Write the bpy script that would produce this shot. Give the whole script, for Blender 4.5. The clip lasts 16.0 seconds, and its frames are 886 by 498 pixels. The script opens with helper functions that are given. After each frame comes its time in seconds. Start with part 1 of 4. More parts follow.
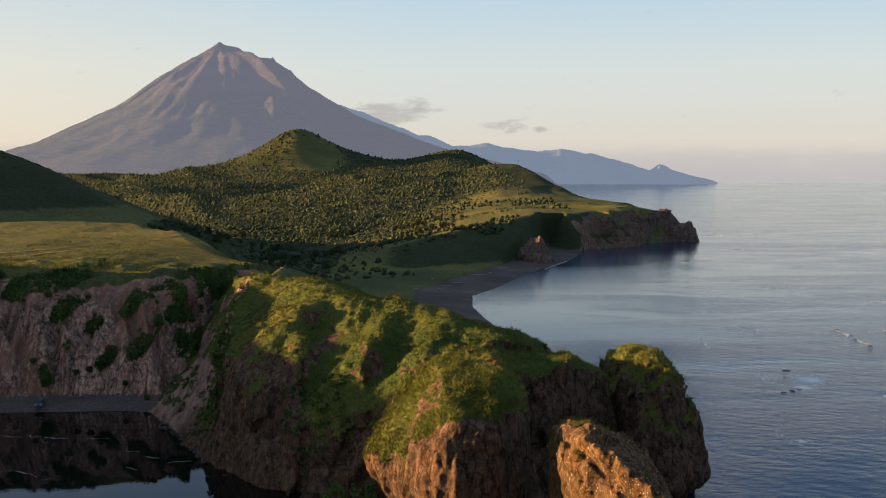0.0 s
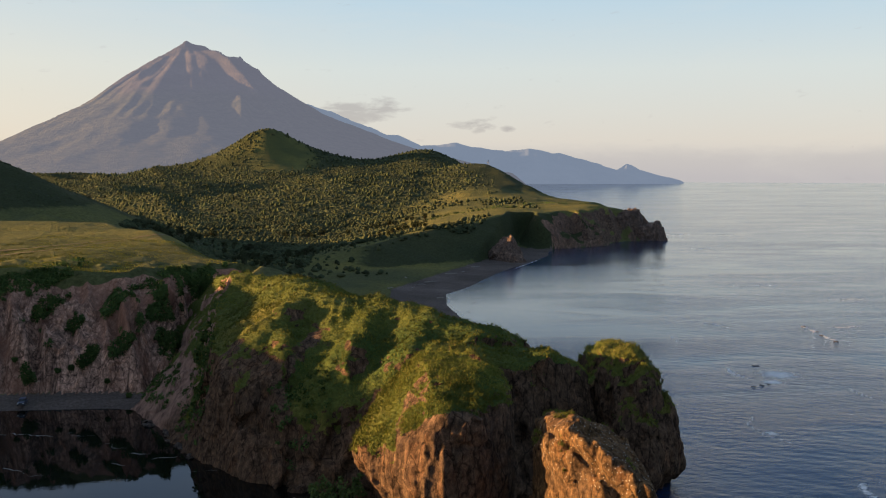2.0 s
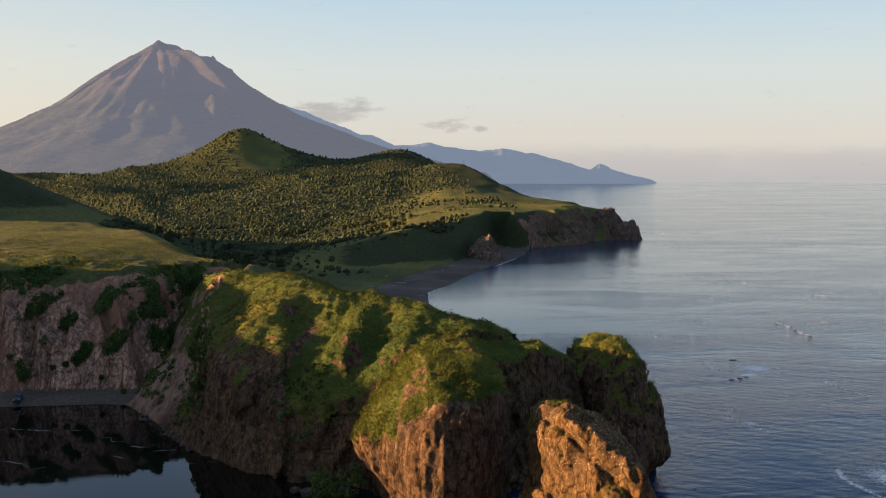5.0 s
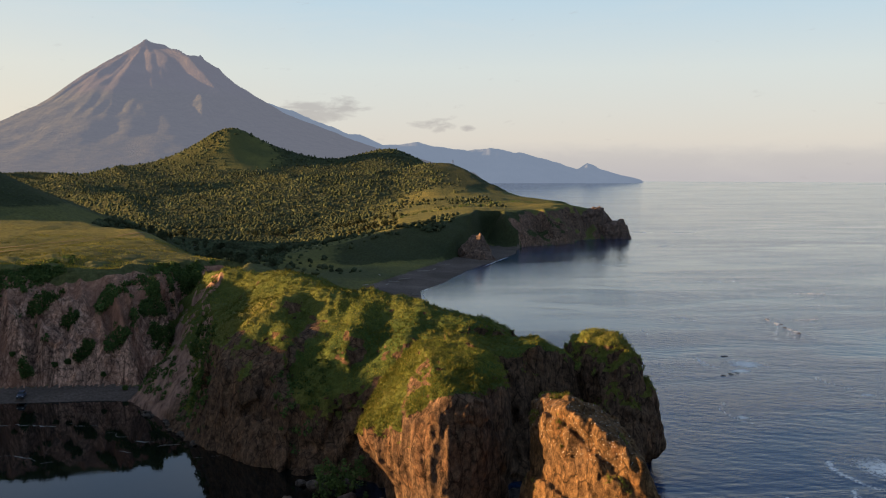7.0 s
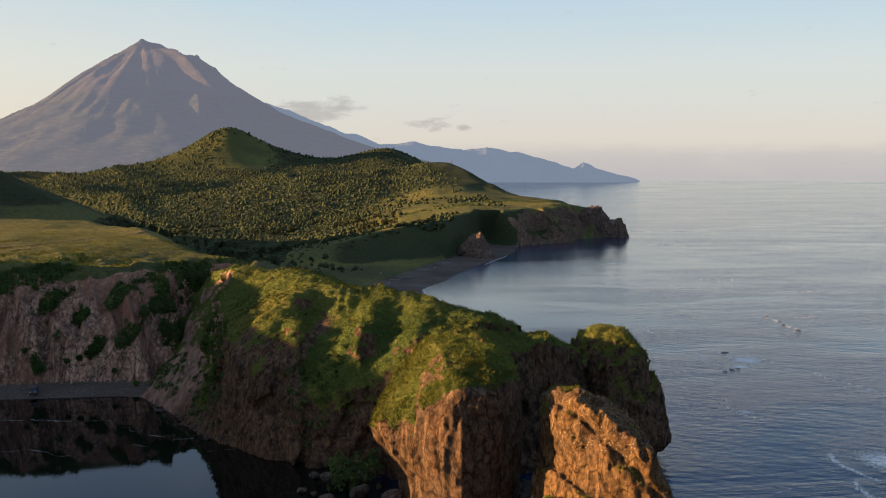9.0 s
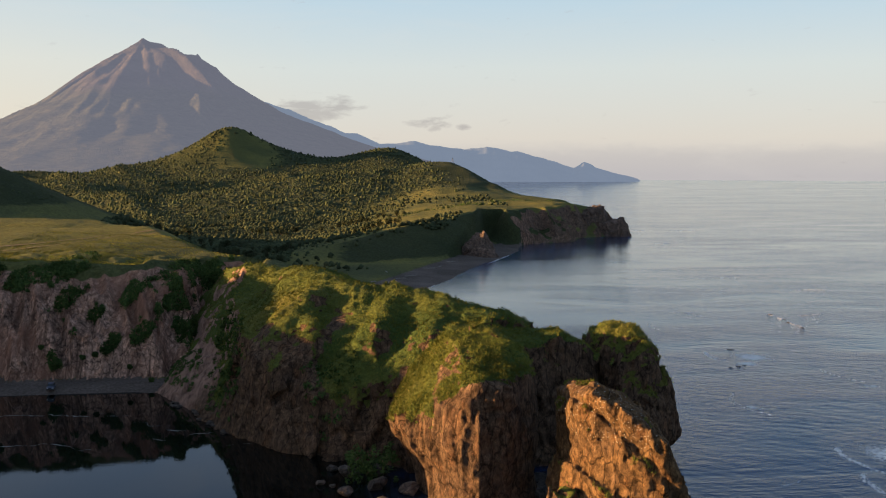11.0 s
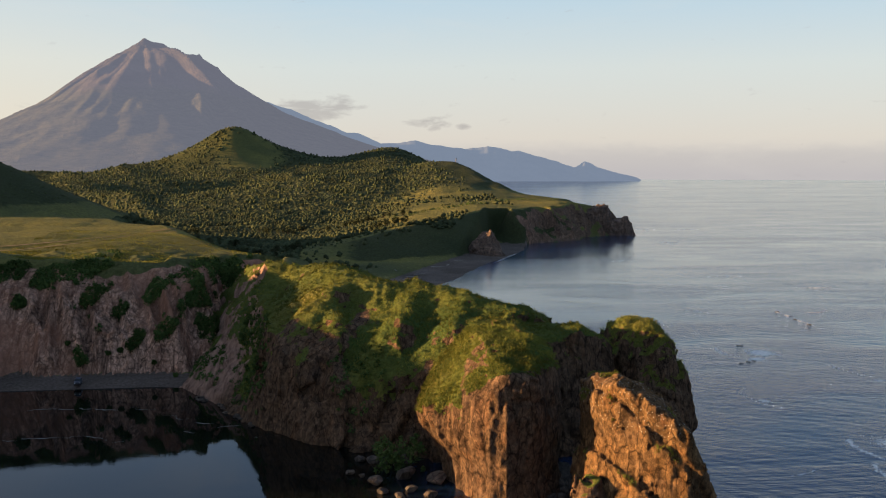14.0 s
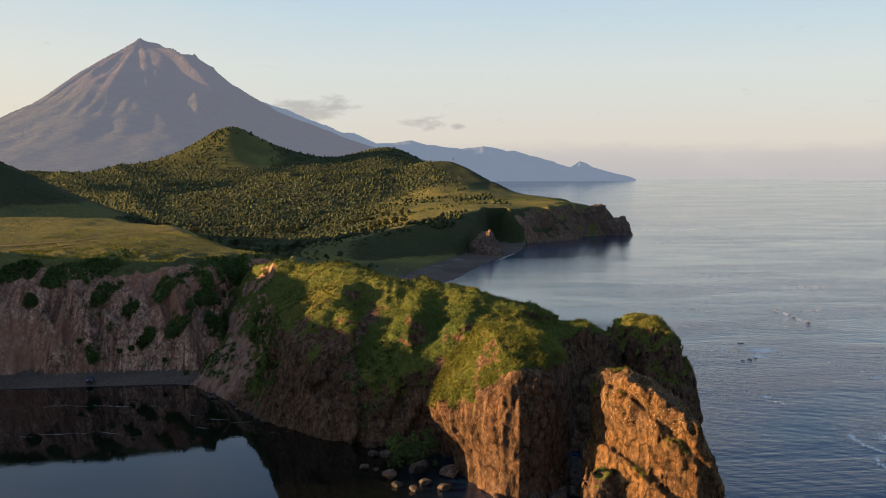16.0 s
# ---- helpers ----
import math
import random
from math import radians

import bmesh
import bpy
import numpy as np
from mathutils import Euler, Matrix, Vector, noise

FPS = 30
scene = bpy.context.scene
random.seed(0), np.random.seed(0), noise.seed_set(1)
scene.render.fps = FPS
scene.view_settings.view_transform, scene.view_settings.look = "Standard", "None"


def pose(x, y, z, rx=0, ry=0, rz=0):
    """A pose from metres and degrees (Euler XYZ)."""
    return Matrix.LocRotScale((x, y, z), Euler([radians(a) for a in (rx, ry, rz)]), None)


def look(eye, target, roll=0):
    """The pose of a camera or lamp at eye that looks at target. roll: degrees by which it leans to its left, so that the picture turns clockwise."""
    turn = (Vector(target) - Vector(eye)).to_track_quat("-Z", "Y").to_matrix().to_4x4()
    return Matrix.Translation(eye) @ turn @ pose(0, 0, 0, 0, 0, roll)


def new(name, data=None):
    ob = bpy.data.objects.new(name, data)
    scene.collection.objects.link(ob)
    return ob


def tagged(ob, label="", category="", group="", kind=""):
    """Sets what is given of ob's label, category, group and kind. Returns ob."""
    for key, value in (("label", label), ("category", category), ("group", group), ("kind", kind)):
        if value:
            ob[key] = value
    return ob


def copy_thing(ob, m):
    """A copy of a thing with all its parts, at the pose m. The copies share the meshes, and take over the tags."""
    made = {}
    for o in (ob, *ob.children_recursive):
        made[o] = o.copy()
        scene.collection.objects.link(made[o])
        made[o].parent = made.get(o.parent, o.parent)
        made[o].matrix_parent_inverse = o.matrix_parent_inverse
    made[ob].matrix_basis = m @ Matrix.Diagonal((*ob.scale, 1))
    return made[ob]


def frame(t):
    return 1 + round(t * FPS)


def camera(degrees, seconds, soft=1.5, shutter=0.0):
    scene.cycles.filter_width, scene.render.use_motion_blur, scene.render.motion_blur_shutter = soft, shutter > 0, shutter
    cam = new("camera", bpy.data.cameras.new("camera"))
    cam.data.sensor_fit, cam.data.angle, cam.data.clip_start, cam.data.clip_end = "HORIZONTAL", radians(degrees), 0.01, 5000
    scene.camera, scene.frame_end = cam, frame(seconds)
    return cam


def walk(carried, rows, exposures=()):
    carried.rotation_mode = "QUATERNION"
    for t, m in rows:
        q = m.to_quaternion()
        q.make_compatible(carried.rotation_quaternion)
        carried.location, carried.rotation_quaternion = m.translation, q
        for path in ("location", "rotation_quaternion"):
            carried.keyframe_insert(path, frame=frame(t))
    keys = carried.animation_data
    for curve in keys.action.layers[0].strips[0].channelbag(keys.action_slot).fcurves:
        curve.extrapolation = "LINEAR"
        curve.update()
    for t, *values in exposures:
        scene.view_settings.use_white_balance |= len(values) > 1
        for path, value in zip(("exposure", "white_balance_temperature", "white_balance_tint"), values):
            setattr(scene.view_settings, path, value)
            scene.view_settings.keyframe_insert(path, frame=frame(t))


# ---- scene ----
cam = camera(46.0, 16.0, soft=1.1)
PATH = [
    (0, (0.00, 0.00, 62.00), (0.00, 99.76, 55.10), 0.19),
    (0.5, (-0.83, -1.34, 62.02), (-0.37, 98.42, 55.11), 0.20),
    (1, (-1.55, -2.64, 62.05), (-0.11, 97.11, 55.14), 0.19),
    (1.5, (-2.32, -4.04, 62.08), (0.15, 95.69, 55.16), 0.20),
    (2, (-3.08, -5.05, 62.09), (-0.02, 94.66, 55.16), 0.21),
    (2.5, (-3.81, -6.27, 62.07), (-0.17, 93.42, 55.15), 0.21),
    (3, (-4.59, -7.62, 62.03), (-0.40, 92.05, 55.11), 0.19),
    (3.5, (-5.32, -8.76, 62.08), (-0.69, 90.89, 55.14), 0.21),
    (4, (-6.11, -9.85, 61.99), (-1.10, 89.78, 55.05), 0.21),
    (6.5, (-9.96, -15.81, 61.96), (-3.44, 83.74, 55.00), 0.16),
    (7, (-10.76, -16.92, 61.93), (-3.92, 82.60, 54.95), 0.17),
    (7.5, (-11.56, -18.00, 61.83), (-4.47, 81.51, 54.85), 0.15),
    (8, (-12.43, -19.17, 61.84), (-5.21, 80.32, 54.83), 0.15),
    (8.5, (-13.38, -20.36, 61.83), (-6.13, 79.13, 54.81), 0.17),
    (9, (-14.09, -21.25, 61.76), (-6.86, 78.24, 54.72), 0.15),
    (11.5, (-18.65, -26.45, 61.61), (-11.38, 73.04, 54.52), 0.14),
    (12, (-19.67, -27.64, 61.62), (-12.38, 71.84, 54.52), 0.13),
    (12.5, (-20.51, -28.49, 61.58), (-13.22, 70.99, 54.46), 0.13),
    (13, (-21.49, -29.63, 61.59), (-14.22, 69.85, 54.47), 0.11),
    (13.5, (-22.40, -30.55, 61.60), (-15.14, 68.93, 54.48), 0.12),
    (14, (-23.36, -31.63, 61.57), (-16.10, 67.85, 54.44), 0.11),
    (14.5, (-24.23, -32.61, 61.51), (-16.97, 66.87, 54.38), 0.10),
    (15, (-25.16, -33.58, 61.55), (-17.53, 65.87, 54.41), 0.09),
    (15.5, (-26.12, -34.76, 61.58), (-18.42, 64.69, 54.43), 0.10),
    (16, (-27.30, -35.92, 61.61), (-19.54, 63.52, 54.47), 0.09),
]
walk(cam, [(t, look(eye, target, roll)) for t, eye, target, roll in PATH])

# ---- world, sun, exposure ----
SUN_EL, SUN_AZ = 8.0, 82.0  # degrees above the horizon; degrees to the left of +y
world = bpy.data.worlds.new("sky")
scene.world = world
world.use_nodes = True
wn = world.node_tree
wn.nodes.clear()


def wnode(kind, links=(), **values):
    n = wn.nodes.new(kind)
    for k, v in values.items():
        n.inputs[k.replace("_", " ")].default_value = v
    for k, out in dict(links).items():
        wn.links.new(out, n.inputs[k])
    return n


def wramp(fac, *stops):
    n = wnode("ShaderNodeValToRGB", {"Fac": fac})
    e = n.color_ramp.elements
    while len(e) < len(stops):
        e.new(0.5)
    for el, (p, c) in zip(e, stops):
        el.position, el.color = p, (*(c if isinstance(c, tuple) else (c, c, c)), 1)
    return n.outputs[0]


def wmix(fac, a, b, kind="MIX"):
    n = wn.nodes.new("ShaderNodeMix")
    n.data_type, n.blend_type = "RGBA", kind
    for i, v in ((0, fac), (6, a), (7, b)):
        if isinstance(v, bpy.types.NodeSocket):
            wn.links.new(v, n.inputs[i])
        elif i:
            n.inputs[i].default_value = (*v, 1)
        else:
            n.inputs[i].default_value = v
    return n.outputs[2]


def wmath(op, a, b=0.0):
    n = wn.nodes.new("ShaderNodeMath")
    n.operation = op
    for i, v in ((0, a), (1, b)):
        if isinstance(v, bpy.types.NodeSocket):
            wn.links.new(v, n.inputs[i])
        else:
            n.inputs[i].default_value = v
    return n.outputs[0]


sky = wn.nodes.new("ShaderNodeTexSky")
sky.sky_type, sky.sun_disc = "NISHITA", False
sky.sun_elevation, sky.sun_rotation = radians(SUN_EL), radians(-SUN_AZ)
sky.air_density, sky.dust_density, sky.ozone_density, sky.altitude = 1.0, 1.0, 2.0, 60
# high thin haze over the clear sky: pale near the horizon, creamy towards the sun, deep blue overhead
to = wnode("ShaderNodeTexCoord").outputs["Generated"]
xyz = wnode("ShaderNodeSeparateXYZ", {0: to})
up = xyz.outputs["Z"]
veil = wramp(up, (0.0, (0.70, 0.66, 0.67)), (0.035, (0.82, 0.76, 0.70)), (0.10, (0.78, 0.82, 0.80)), (0.17, (0.58, 0.75, 0.87)), (0.21, (0.40, 0.56, 0.76)), (0.26, (0.26, 0.41, 0.66)), (0.33, (0.20, 0.34, 0.60)), (0.5, (0.21, 0.34, 0.60)), (1.0, (0.27, 0.41, 0.65)))
sunward = wnode("ShaderNodeVectorMath", {0: to})
sunward.operation = "DOT_PRODUCT"
sunward.inputs[1].default_value = (-math.sin(radians(SUN_AZ)), math.cos(radians(SUN_AZ)), 0.1)
glow = wramp(sunward.outputs["Value"], (0.2, 0.0), (0.85, 1.0))
veil = wmix(wmath("MULTIPLY", glow, wramp(up, (0.0, 0.9), (0.25, 0.25))), veil, (1.0, 0.82, 0.60))
# small soft clouds and wisps
stretch = wnode("ShaderNodeVectorMath", {0: to})
stretch.operation = "MULTIPLY"
stretch.inputs[1].default_value = (1.0, 1.0, 3.2)
puff = wnode("ShaderNodeTexNoise", {"Vector": stretch.outputs[0]}, Scale=30.0, Detail=8.0, Roughness=0.62, Distortion=0.4).outputs["Fac"]


def cloud_mask(az, el, wide, tall):
    """A soft patch of sky round a direction, in degrees right of +y and above the horizon."""
    dx = wmath("DIVIDE", wmath("SUBTRACT", wmath("DIVIDE", xyz.outputs["X"], xyz.outputs["Y"]), math.tan(radians(az))), math.radians(wide))
    dz = wmath("DIVIDE", wmath("SUBTRACT", up, math.sin(radians(el))), math.radians(tall))
    d = wmath("ADD", wmath("MULTIPLY", dx, dx), wmath("MULTIPLY", dz, dz))
    return wmath("MULTIPLY", wramp(d, (0.0, 1.0), (1.0, 0.0)), wmath("GREATER_THAN", xyz.outputs["Y"], 0.0))


clouds = wmath("MAXIMUM", wmath("MAXIMUM", cloud_mask(-2.6, 3.6, 3.2, 1.0), cloud_mask(3.3, 2.75, 1.6, 0.5)), cloud_mask(5.3, 2.62, 0.6, 0.3))
clouds = wramp(wmath("ADD", wmath("MULTIPLY", clouds, 0.72), wmath("MULTIPLY", wmath("SUBTRACT", puff, 0.5), 2.0)), (0.30, 0.0), (0.70, 0.78))
veil = wmix(clouds, veil, (0.50, 0.46, 0.47))
bank = wramp(wmath("ADD", up, wmath("MULTIPLY", wmath("SUBTRACT", puff, 0.5), 0.018)), (0.018, 0.45), (0.030, 0.0))
veil = wmix(bank, veil, (0.52, 0.51, 0.55))
wisps = wnode("ShaderNodeTexNoise", {"Vector": stretch.outputs[0]}, Scale=6.0, Detail=6.0, Roughness=0.6, Distortion=0.8).outputs["Fac"]
veil = wmix(wramp(wisps, (0.5, 0.0), (0.75, 0.22)), veil, (0.86, 0.82, 0.76))
clear = wnode("ShaderNodeBackground", {"Color": sky.outputs[0]}, Strength=0.008)
haze = wnode("ShaderNodeBackground", {"Color": veil}, Strength=0.2)
total = wn.nodes.new("ShaderNodeAddShader")
wn.links.new(clear.outputs[0], total.inputs[0])
wn.links.new(haze.outputs[0], total.inputs[1])
wout = wn.nodes.new("ShaderNodeOutputWorld")
wn.links.new(total.outputs[0], wout.inputs[0])
scene.view_settings.exposure = 2.0

sun = new("sun", bpy.data.lights.new("sun", "SUN"))
sun.data.energy, sun.data.angle, sun.data.color = 4.6, radians(0.6), (1.0, 0.60, 0.27)
SUN_TO = Vector((-math.sin(radians(SUN_AZ)) * math.cos(radians(SUN_EL)), math.cos(radians(SUN_AZ)) * math.cos(radians(SUN_EL)), math.sin(radians(SUN_EL))))
sun.matrix_world = look(SUN_TO * 500, (0, 0, 0))


# ---- numeric helpers ----
RNG = np.random.default_rng(7)
LATTICE = RNG.random((64, 64, 64), dtype=np.float32)


def vnoise(x, y, z, size, seed=0):
    """Smooth lattice noise in -1..1 with features of the given size."""
    out = []
    for c, o in ((x, 11.3), (y, 27.7), (z, 5.1)):
        q = np.asarray(c, np.float32) / size + o + seed * 7.31
        i = np.floor(q).astype(np.int32)
        f = q - i
        out += [i & 63, (i + 1) & 63, f * f * (3 - 2 * f)]
    a, b, u, c, d, v, e, g, w = out
    n = lambda i, j, k: LATTICE[i, j, k]
    lo = (n(a, c, e) * (1 - u) + n(b, c, e) * u) * (1 - v) + (n(a, d, e) * (1 - u) + n(b, d, e) * u) * v
    hi = (n(a, c, g) * (1 - u) + n(b, c, g) * u) * (1 - v) + (n(a, d, g) * (1 - u) + n(b, d, g) * u) * v
    return 2 * (lo * (1 - w) + hi * w) - 1


def fbm(x, y, z, size, octaves, seed=0):
    s, amp = 0, 1.0
    for k in range(octaves):
        s = s + amp * vnoise(x, y, z, size / 2.03**k, seed + k)
        amp *= 0.5
    return s


def step(lo, hi, v):
    t = np.clip((v - lo) / (hi - lo), 0, 1)
    return t * t * (3 - 2 * t)


def inside(points, x, y):
    """Distance in metres to the closed outline, positive within it."""
    best, wind = np.full(np.shape(x), 1e9, np.float32), np.zeros(np.shape(x), bool)
    for (ax, ay), (bx, by) in zip(points, points[1:] + points[:1]):
        ex, ey = bx - ax, by - ay
        t = np.clip(((x - ax) * ex + (y - ay) * ey) / (ex * ex + ey * ey), 0, 1)
        best = np.minimum(best, (x - ax - t * ex) ** 2 + (y - ay - t * ey) ** 2)
        wind ^= ((ay > y) != (by > y)) & (x < ax + (y - ay) / (ey if ey else 1e-9) * ex)
    return np.where(wind, 1, -1) * np.sqrt(best)


def smax(a, b, k):
    h = np.clip(0.5 + 0.5 * (a - b) / k, 0, 1)
    return b + (a - b) * h + k * h * (1 - h)


def smin(a, b, k):
    return -smax(-a, -b, k)


def mesh_from(name, verts, quads, smooth=True):
    """A mesh of quads (or triangles) from arrays."""
    me = bpy.data.meshes.new(name)
    n, k = quads.shape
    me.vertices.add(len(verts))
    me.vertices.foreach_set("co", np.asarray(verts, np.float32).ravel())
    me.loops.add(n * k)
    me.loops.foreach_set("vertex_index", quads.astype(np.int32).ravel())
    me.polygons.add(n)
    me.polygons.foreach_set("loop_start", np.arange(0, n * k, k, dtype=np.int32))
    me.polygons.foreach_set("loop_total", np.full(n, k, np.int32))
    me.update(calc_edges=True)
    if smooth:
        me.polygons.foreach_set("use_smooth", np.ones(n, bool))
    return me


def put_attribute(me, name, values):
    me.attributes.new(name, "FLOAT", "POINT").data.foreach_set("value", np.asarray(values, np.float32))


def grid_quads(rows, cols):
    i = np.arange(rows * cols).reshape(rows, cols)
    return np.stack([i[:-1, :-1], i[:-1, 1:], i[1:, 1:], i[1:, :-1]], -1).reshape(-1, 4)


def solid_skin(field, lo, cell):
    """The surface where a sampled field passes zero (positive inside), as vertices and quads."""
    s = field > 0
    nx, ny, nz = field.shape
    total, count = np.zeros((nx - 1, ny - 1, nz - 1, 3), np.float32), np.zeros((nx - 1, ny - 1, nz - 1), np.int8)
    for axis in range(3):
        others = [a for a in range(3) if a != axis]
        for u in (0, 1):
            for v in (0, 1):
                at = [slice(None, -1)] * 3
                at[others[0]], at[others[1]] = slice(u, field.shape[others[0]] - 1 + u), slice(v, field.shape[others[1]] - 1 + v)
                to = list(at)
                at[axis], to[axis] = slice(None, -1), slice(1, None)
                a, b = field[tuple(at)], field[tuple(to)]
                cross = np.nonzero((a > 0) != (b > 0))
                t = a[cross] / (a[cross] - b[cross])
                off = np.zeros((len(t), 3), np.float32)
                off[:, axis], off[:, others[0]], off[:, others[1]] = t, u, v
                total[cross] += off
                count[cross] += 1
    cells = np.nonzero(count)
    index = np.full(count.shape, -1, np.int32)
    index[cells] = np.arange(len(cells[0]))
    verts = (np.stack(cells, 1) + total[cells] / count[cells][:, None]) * cell + lo
    quads = []
    for axis in range(3):
        others = [a for a in range(3) if a != axis]
        at = [slice(1, -1)] * 3
        to = [slice(1, -1)] * 3
        at[axis], to[axis] = slice(0, -1), slice(1, None)
        a, b = s[tuple(at)], s[tuple(to)]
        i = np.nonzero(a != b)
        p = [i[0].copy(), i[1].copy(), i[2].copy()]
        for o in others:
            p[o] += 1
        corner = []
        for u, v in ((1, 1), (0, 1), (0, 0), (1, 0)):
            q = [c.copy() for c in p]
            q[others[0]] -= u
            q[others[1]] -= v
            corner.append(index[tuple(q)])
        quad = np.stack(corner, 1)
        flip = a[i] if axis != 1 else ~a[i]
        quad[~flip] = quad[~flip][:, ::-1]
        quads.append(quad)
    return verts, np.concatenate(quads)


def normals_of(me):
    n = np.empty(len(me.vertices) * 3, np.float32)
    me.vertex_normals.foreach_get("vector", n)
    return n.reshape(-1, 3)


def part(name, me, material, parent=None, label=""):
    ob = new(name, me)
    if material:
        me.materials.append(material)
    ob.parent = parent
    return tagged(ob, label)

# ---- materials ----
def shader(name, rough=0.9, spec=0.2):
    m = bpy.data.materials.new(name)
    m.use_nodes = True
    t = m.node_tree
    b = t.nodes["Principled BSDF"]
    b.inputs["Roughness"].default_value = rough
    b.inputs["Specular IOR Level"].default_value = spec
    return m, t, b


def node(t, kind, links=(), **values):
    n = t.nodes.new(kind)
    for k, v in values.items():
        n.inputs[k.replace("_", " ")].default_value = v
    for k, out in dict(links).items():
        t.links.new(out, n.inputs[k])
    return n


def position(t, sx=1.0, sy=1.0, sz=1.0):
    g = t.nodes.new("ShaderNodeNewGeometry")
    m = node(t, "ShaderNodeVectorMath", {0: g.outputs["Position"]})
    m.operation = "MULTIPLY"
    m.inputs[1].default_value = (sx, sy, sz)
    return m.outputs[0]


def noise_tex(t, vec, scale, detail=6.0, rough=0.55, distort=0.0):
    n = node(t, "ShaderNodeTexNoise", {"Vector": vec}, Scale=scale, Detail=detail, Roughness=rough, Distortion=distort)
    return n.outputs["Fac"]


def ramp(t, fac, *stops):
    n = node(t, "ShaderNodeValToRGB", {"Fac": fac})
    e = n.color_ramp.elements
    while len(e) < len(stops):
        e.new(0.5)
    for el, (p, c) in zip(e, stops):
        el.position, el.color = p, (*(c if isinstance(c, tuple) else (c, c, c)), 1)
    return n.outputs[0]


def mix(t, fac, a, b, kind="MIX"):
    n = t.nodes.new("ShaderNodeMix")
    n.data_type, n.blend_type = "RGBA", kind
    for i, v in ((0, fac), (6, a), (7, b)):
        if isinstance(v, bpy.types.NodeSocket):
            t.links.new(v, n.inputs[i])
        elif i:
            n.inputs[i].default_value = (*v, 1)
        else:
            n.inputs[i].default_value = v
    return n.outputs[2]


def math_node(t, op, a, b=0.0):
    n = t.nodes.new("ShaderNodeMath")
    n.operation = op
    for i, v in ((0, a), (1, b)):
        if isinstance(v, bpy.types.NodeSocket):
            t.links.new(v, n.inputs[i])
        else:
            n.inputs[i].default_value = v
    return n.outputs[0]


def attribute(t, name):
    n = t.nodes.new("ShaderNodeAttribute")
    n.attribute_name = name
    return n.outputs["Fac"]


def bump(t, b, height, strength, distance):
    n = node(t, "ShaderNodeBump", {"Height": height}, Strength=strength, Distance=distance)
    t.links.new(n.outputs[0], b.inputs["Normal"])


def rock_colours(t, warm, dark):
    """Weathered volcanic rock: layered tone, blotches and dark seams."""
    lay = noise_tex(t, position(t, 0.05, 0.05, 0.5), 1.0, 5, 0.6, 0.4)
    blot = noise_tex(t, position(t), 0.16, 6, 0.6)
    c = ramp(t, blot, (0.34, tuple(0.5 * (v + w) for v, w in zip(warm, dark))), (0.52, warm), (0.72, tuple(min(1, v * 1.25) for v in warm)))
    c = mix(t, ramp(t, lay, (0.44, 0.0), (0.60, 0.5)), c, tuple(v * 0.7 for v in warm))
    rust = noise_tex(t, position(t, 1, 1, 0.5), 0.35, 5, 0.65, 0.5)
    c = mix(t, ramp(t, rust, (0.52, 0.0), (0.66, 0.45)), c, (warm[0] * 1.15, warm[1] * 0.86, warm[2] * 0.62))
    fine = noise_tex(t, position(t, 1, 1, 0.85), 0.9, 7, 0.68)
    grit = noise_tex(t, position(t), 7.0, 3, 0.7)
    c = mix(t, 1.0, c, ramp(t, grit, (0.34, 0.62), (0.62, 1.25)), "MULTIPLY")
    c = mix(t, 1.0, c, ramp(t, fine, (0.36, 0.42), (0.5, 0.95), (0.64, 1.5)), "MULTIPLY")
    warp = node(t, "ShaderNodeVectorMath", {0: position(t, 1, 1, 0.34), 1: node(t, "ShaderNodeTexNoise", {"Vector": position(t)}, Scale=0.7, Detail=4.0).outputs["Color"]})
    crack = node(t, "ShaderNodeTexVoronoi", {"Vector": warp.outputs[0]}, Scale=0.42)
    crack.feature = "DISTANCE_TO_EDGE"
    c = mix(t, 1.0, c, ramp(t, crack.outputs["Distance"], (0.0, 0.28), (0.05, 1.0)), "MULTIPLY")
    chips = node(t, "ShaderNodeTexVoronoi", {"Vector": warp.outputs[0]}, Scale=1.5)
    chips.feature = "DISTANCE_TO_EDGE"
    c = mix(t, 1.0, c, ramp(t, chips.outputs["Distance"], (0.0, 0.68), (0.06, 1.0)), "MULTIPLY")
    slabs = node(t, "ShaderNodeTexVoronoi", {"Vector": warp.outputs[0]}, Scale=0.8)
    return mix(t, 1.0, c, ramp(t, node(t, "ShaderNodeSeparateXYZ", {0: slabs.outputs["Color"]}).outputs["X"], (0.0, 0.78), (1.0, 1.28)), "MULTIPLY")


def grass_colours(t, a, b, c, size=0.25):
    big = noise_tex(t, position(t), size * 0.14, 4)
    fine = noise_tex(t, position(t), size * 6, 6, 0.7)
    col = ramp(t, big, (0.35, a), (0.55, b), (0.7, c))
    return mix(t, 1.0, col, ramp(t, fine, (0.3, 0.5), (0.65, 1.25)), "MULTIPLY")


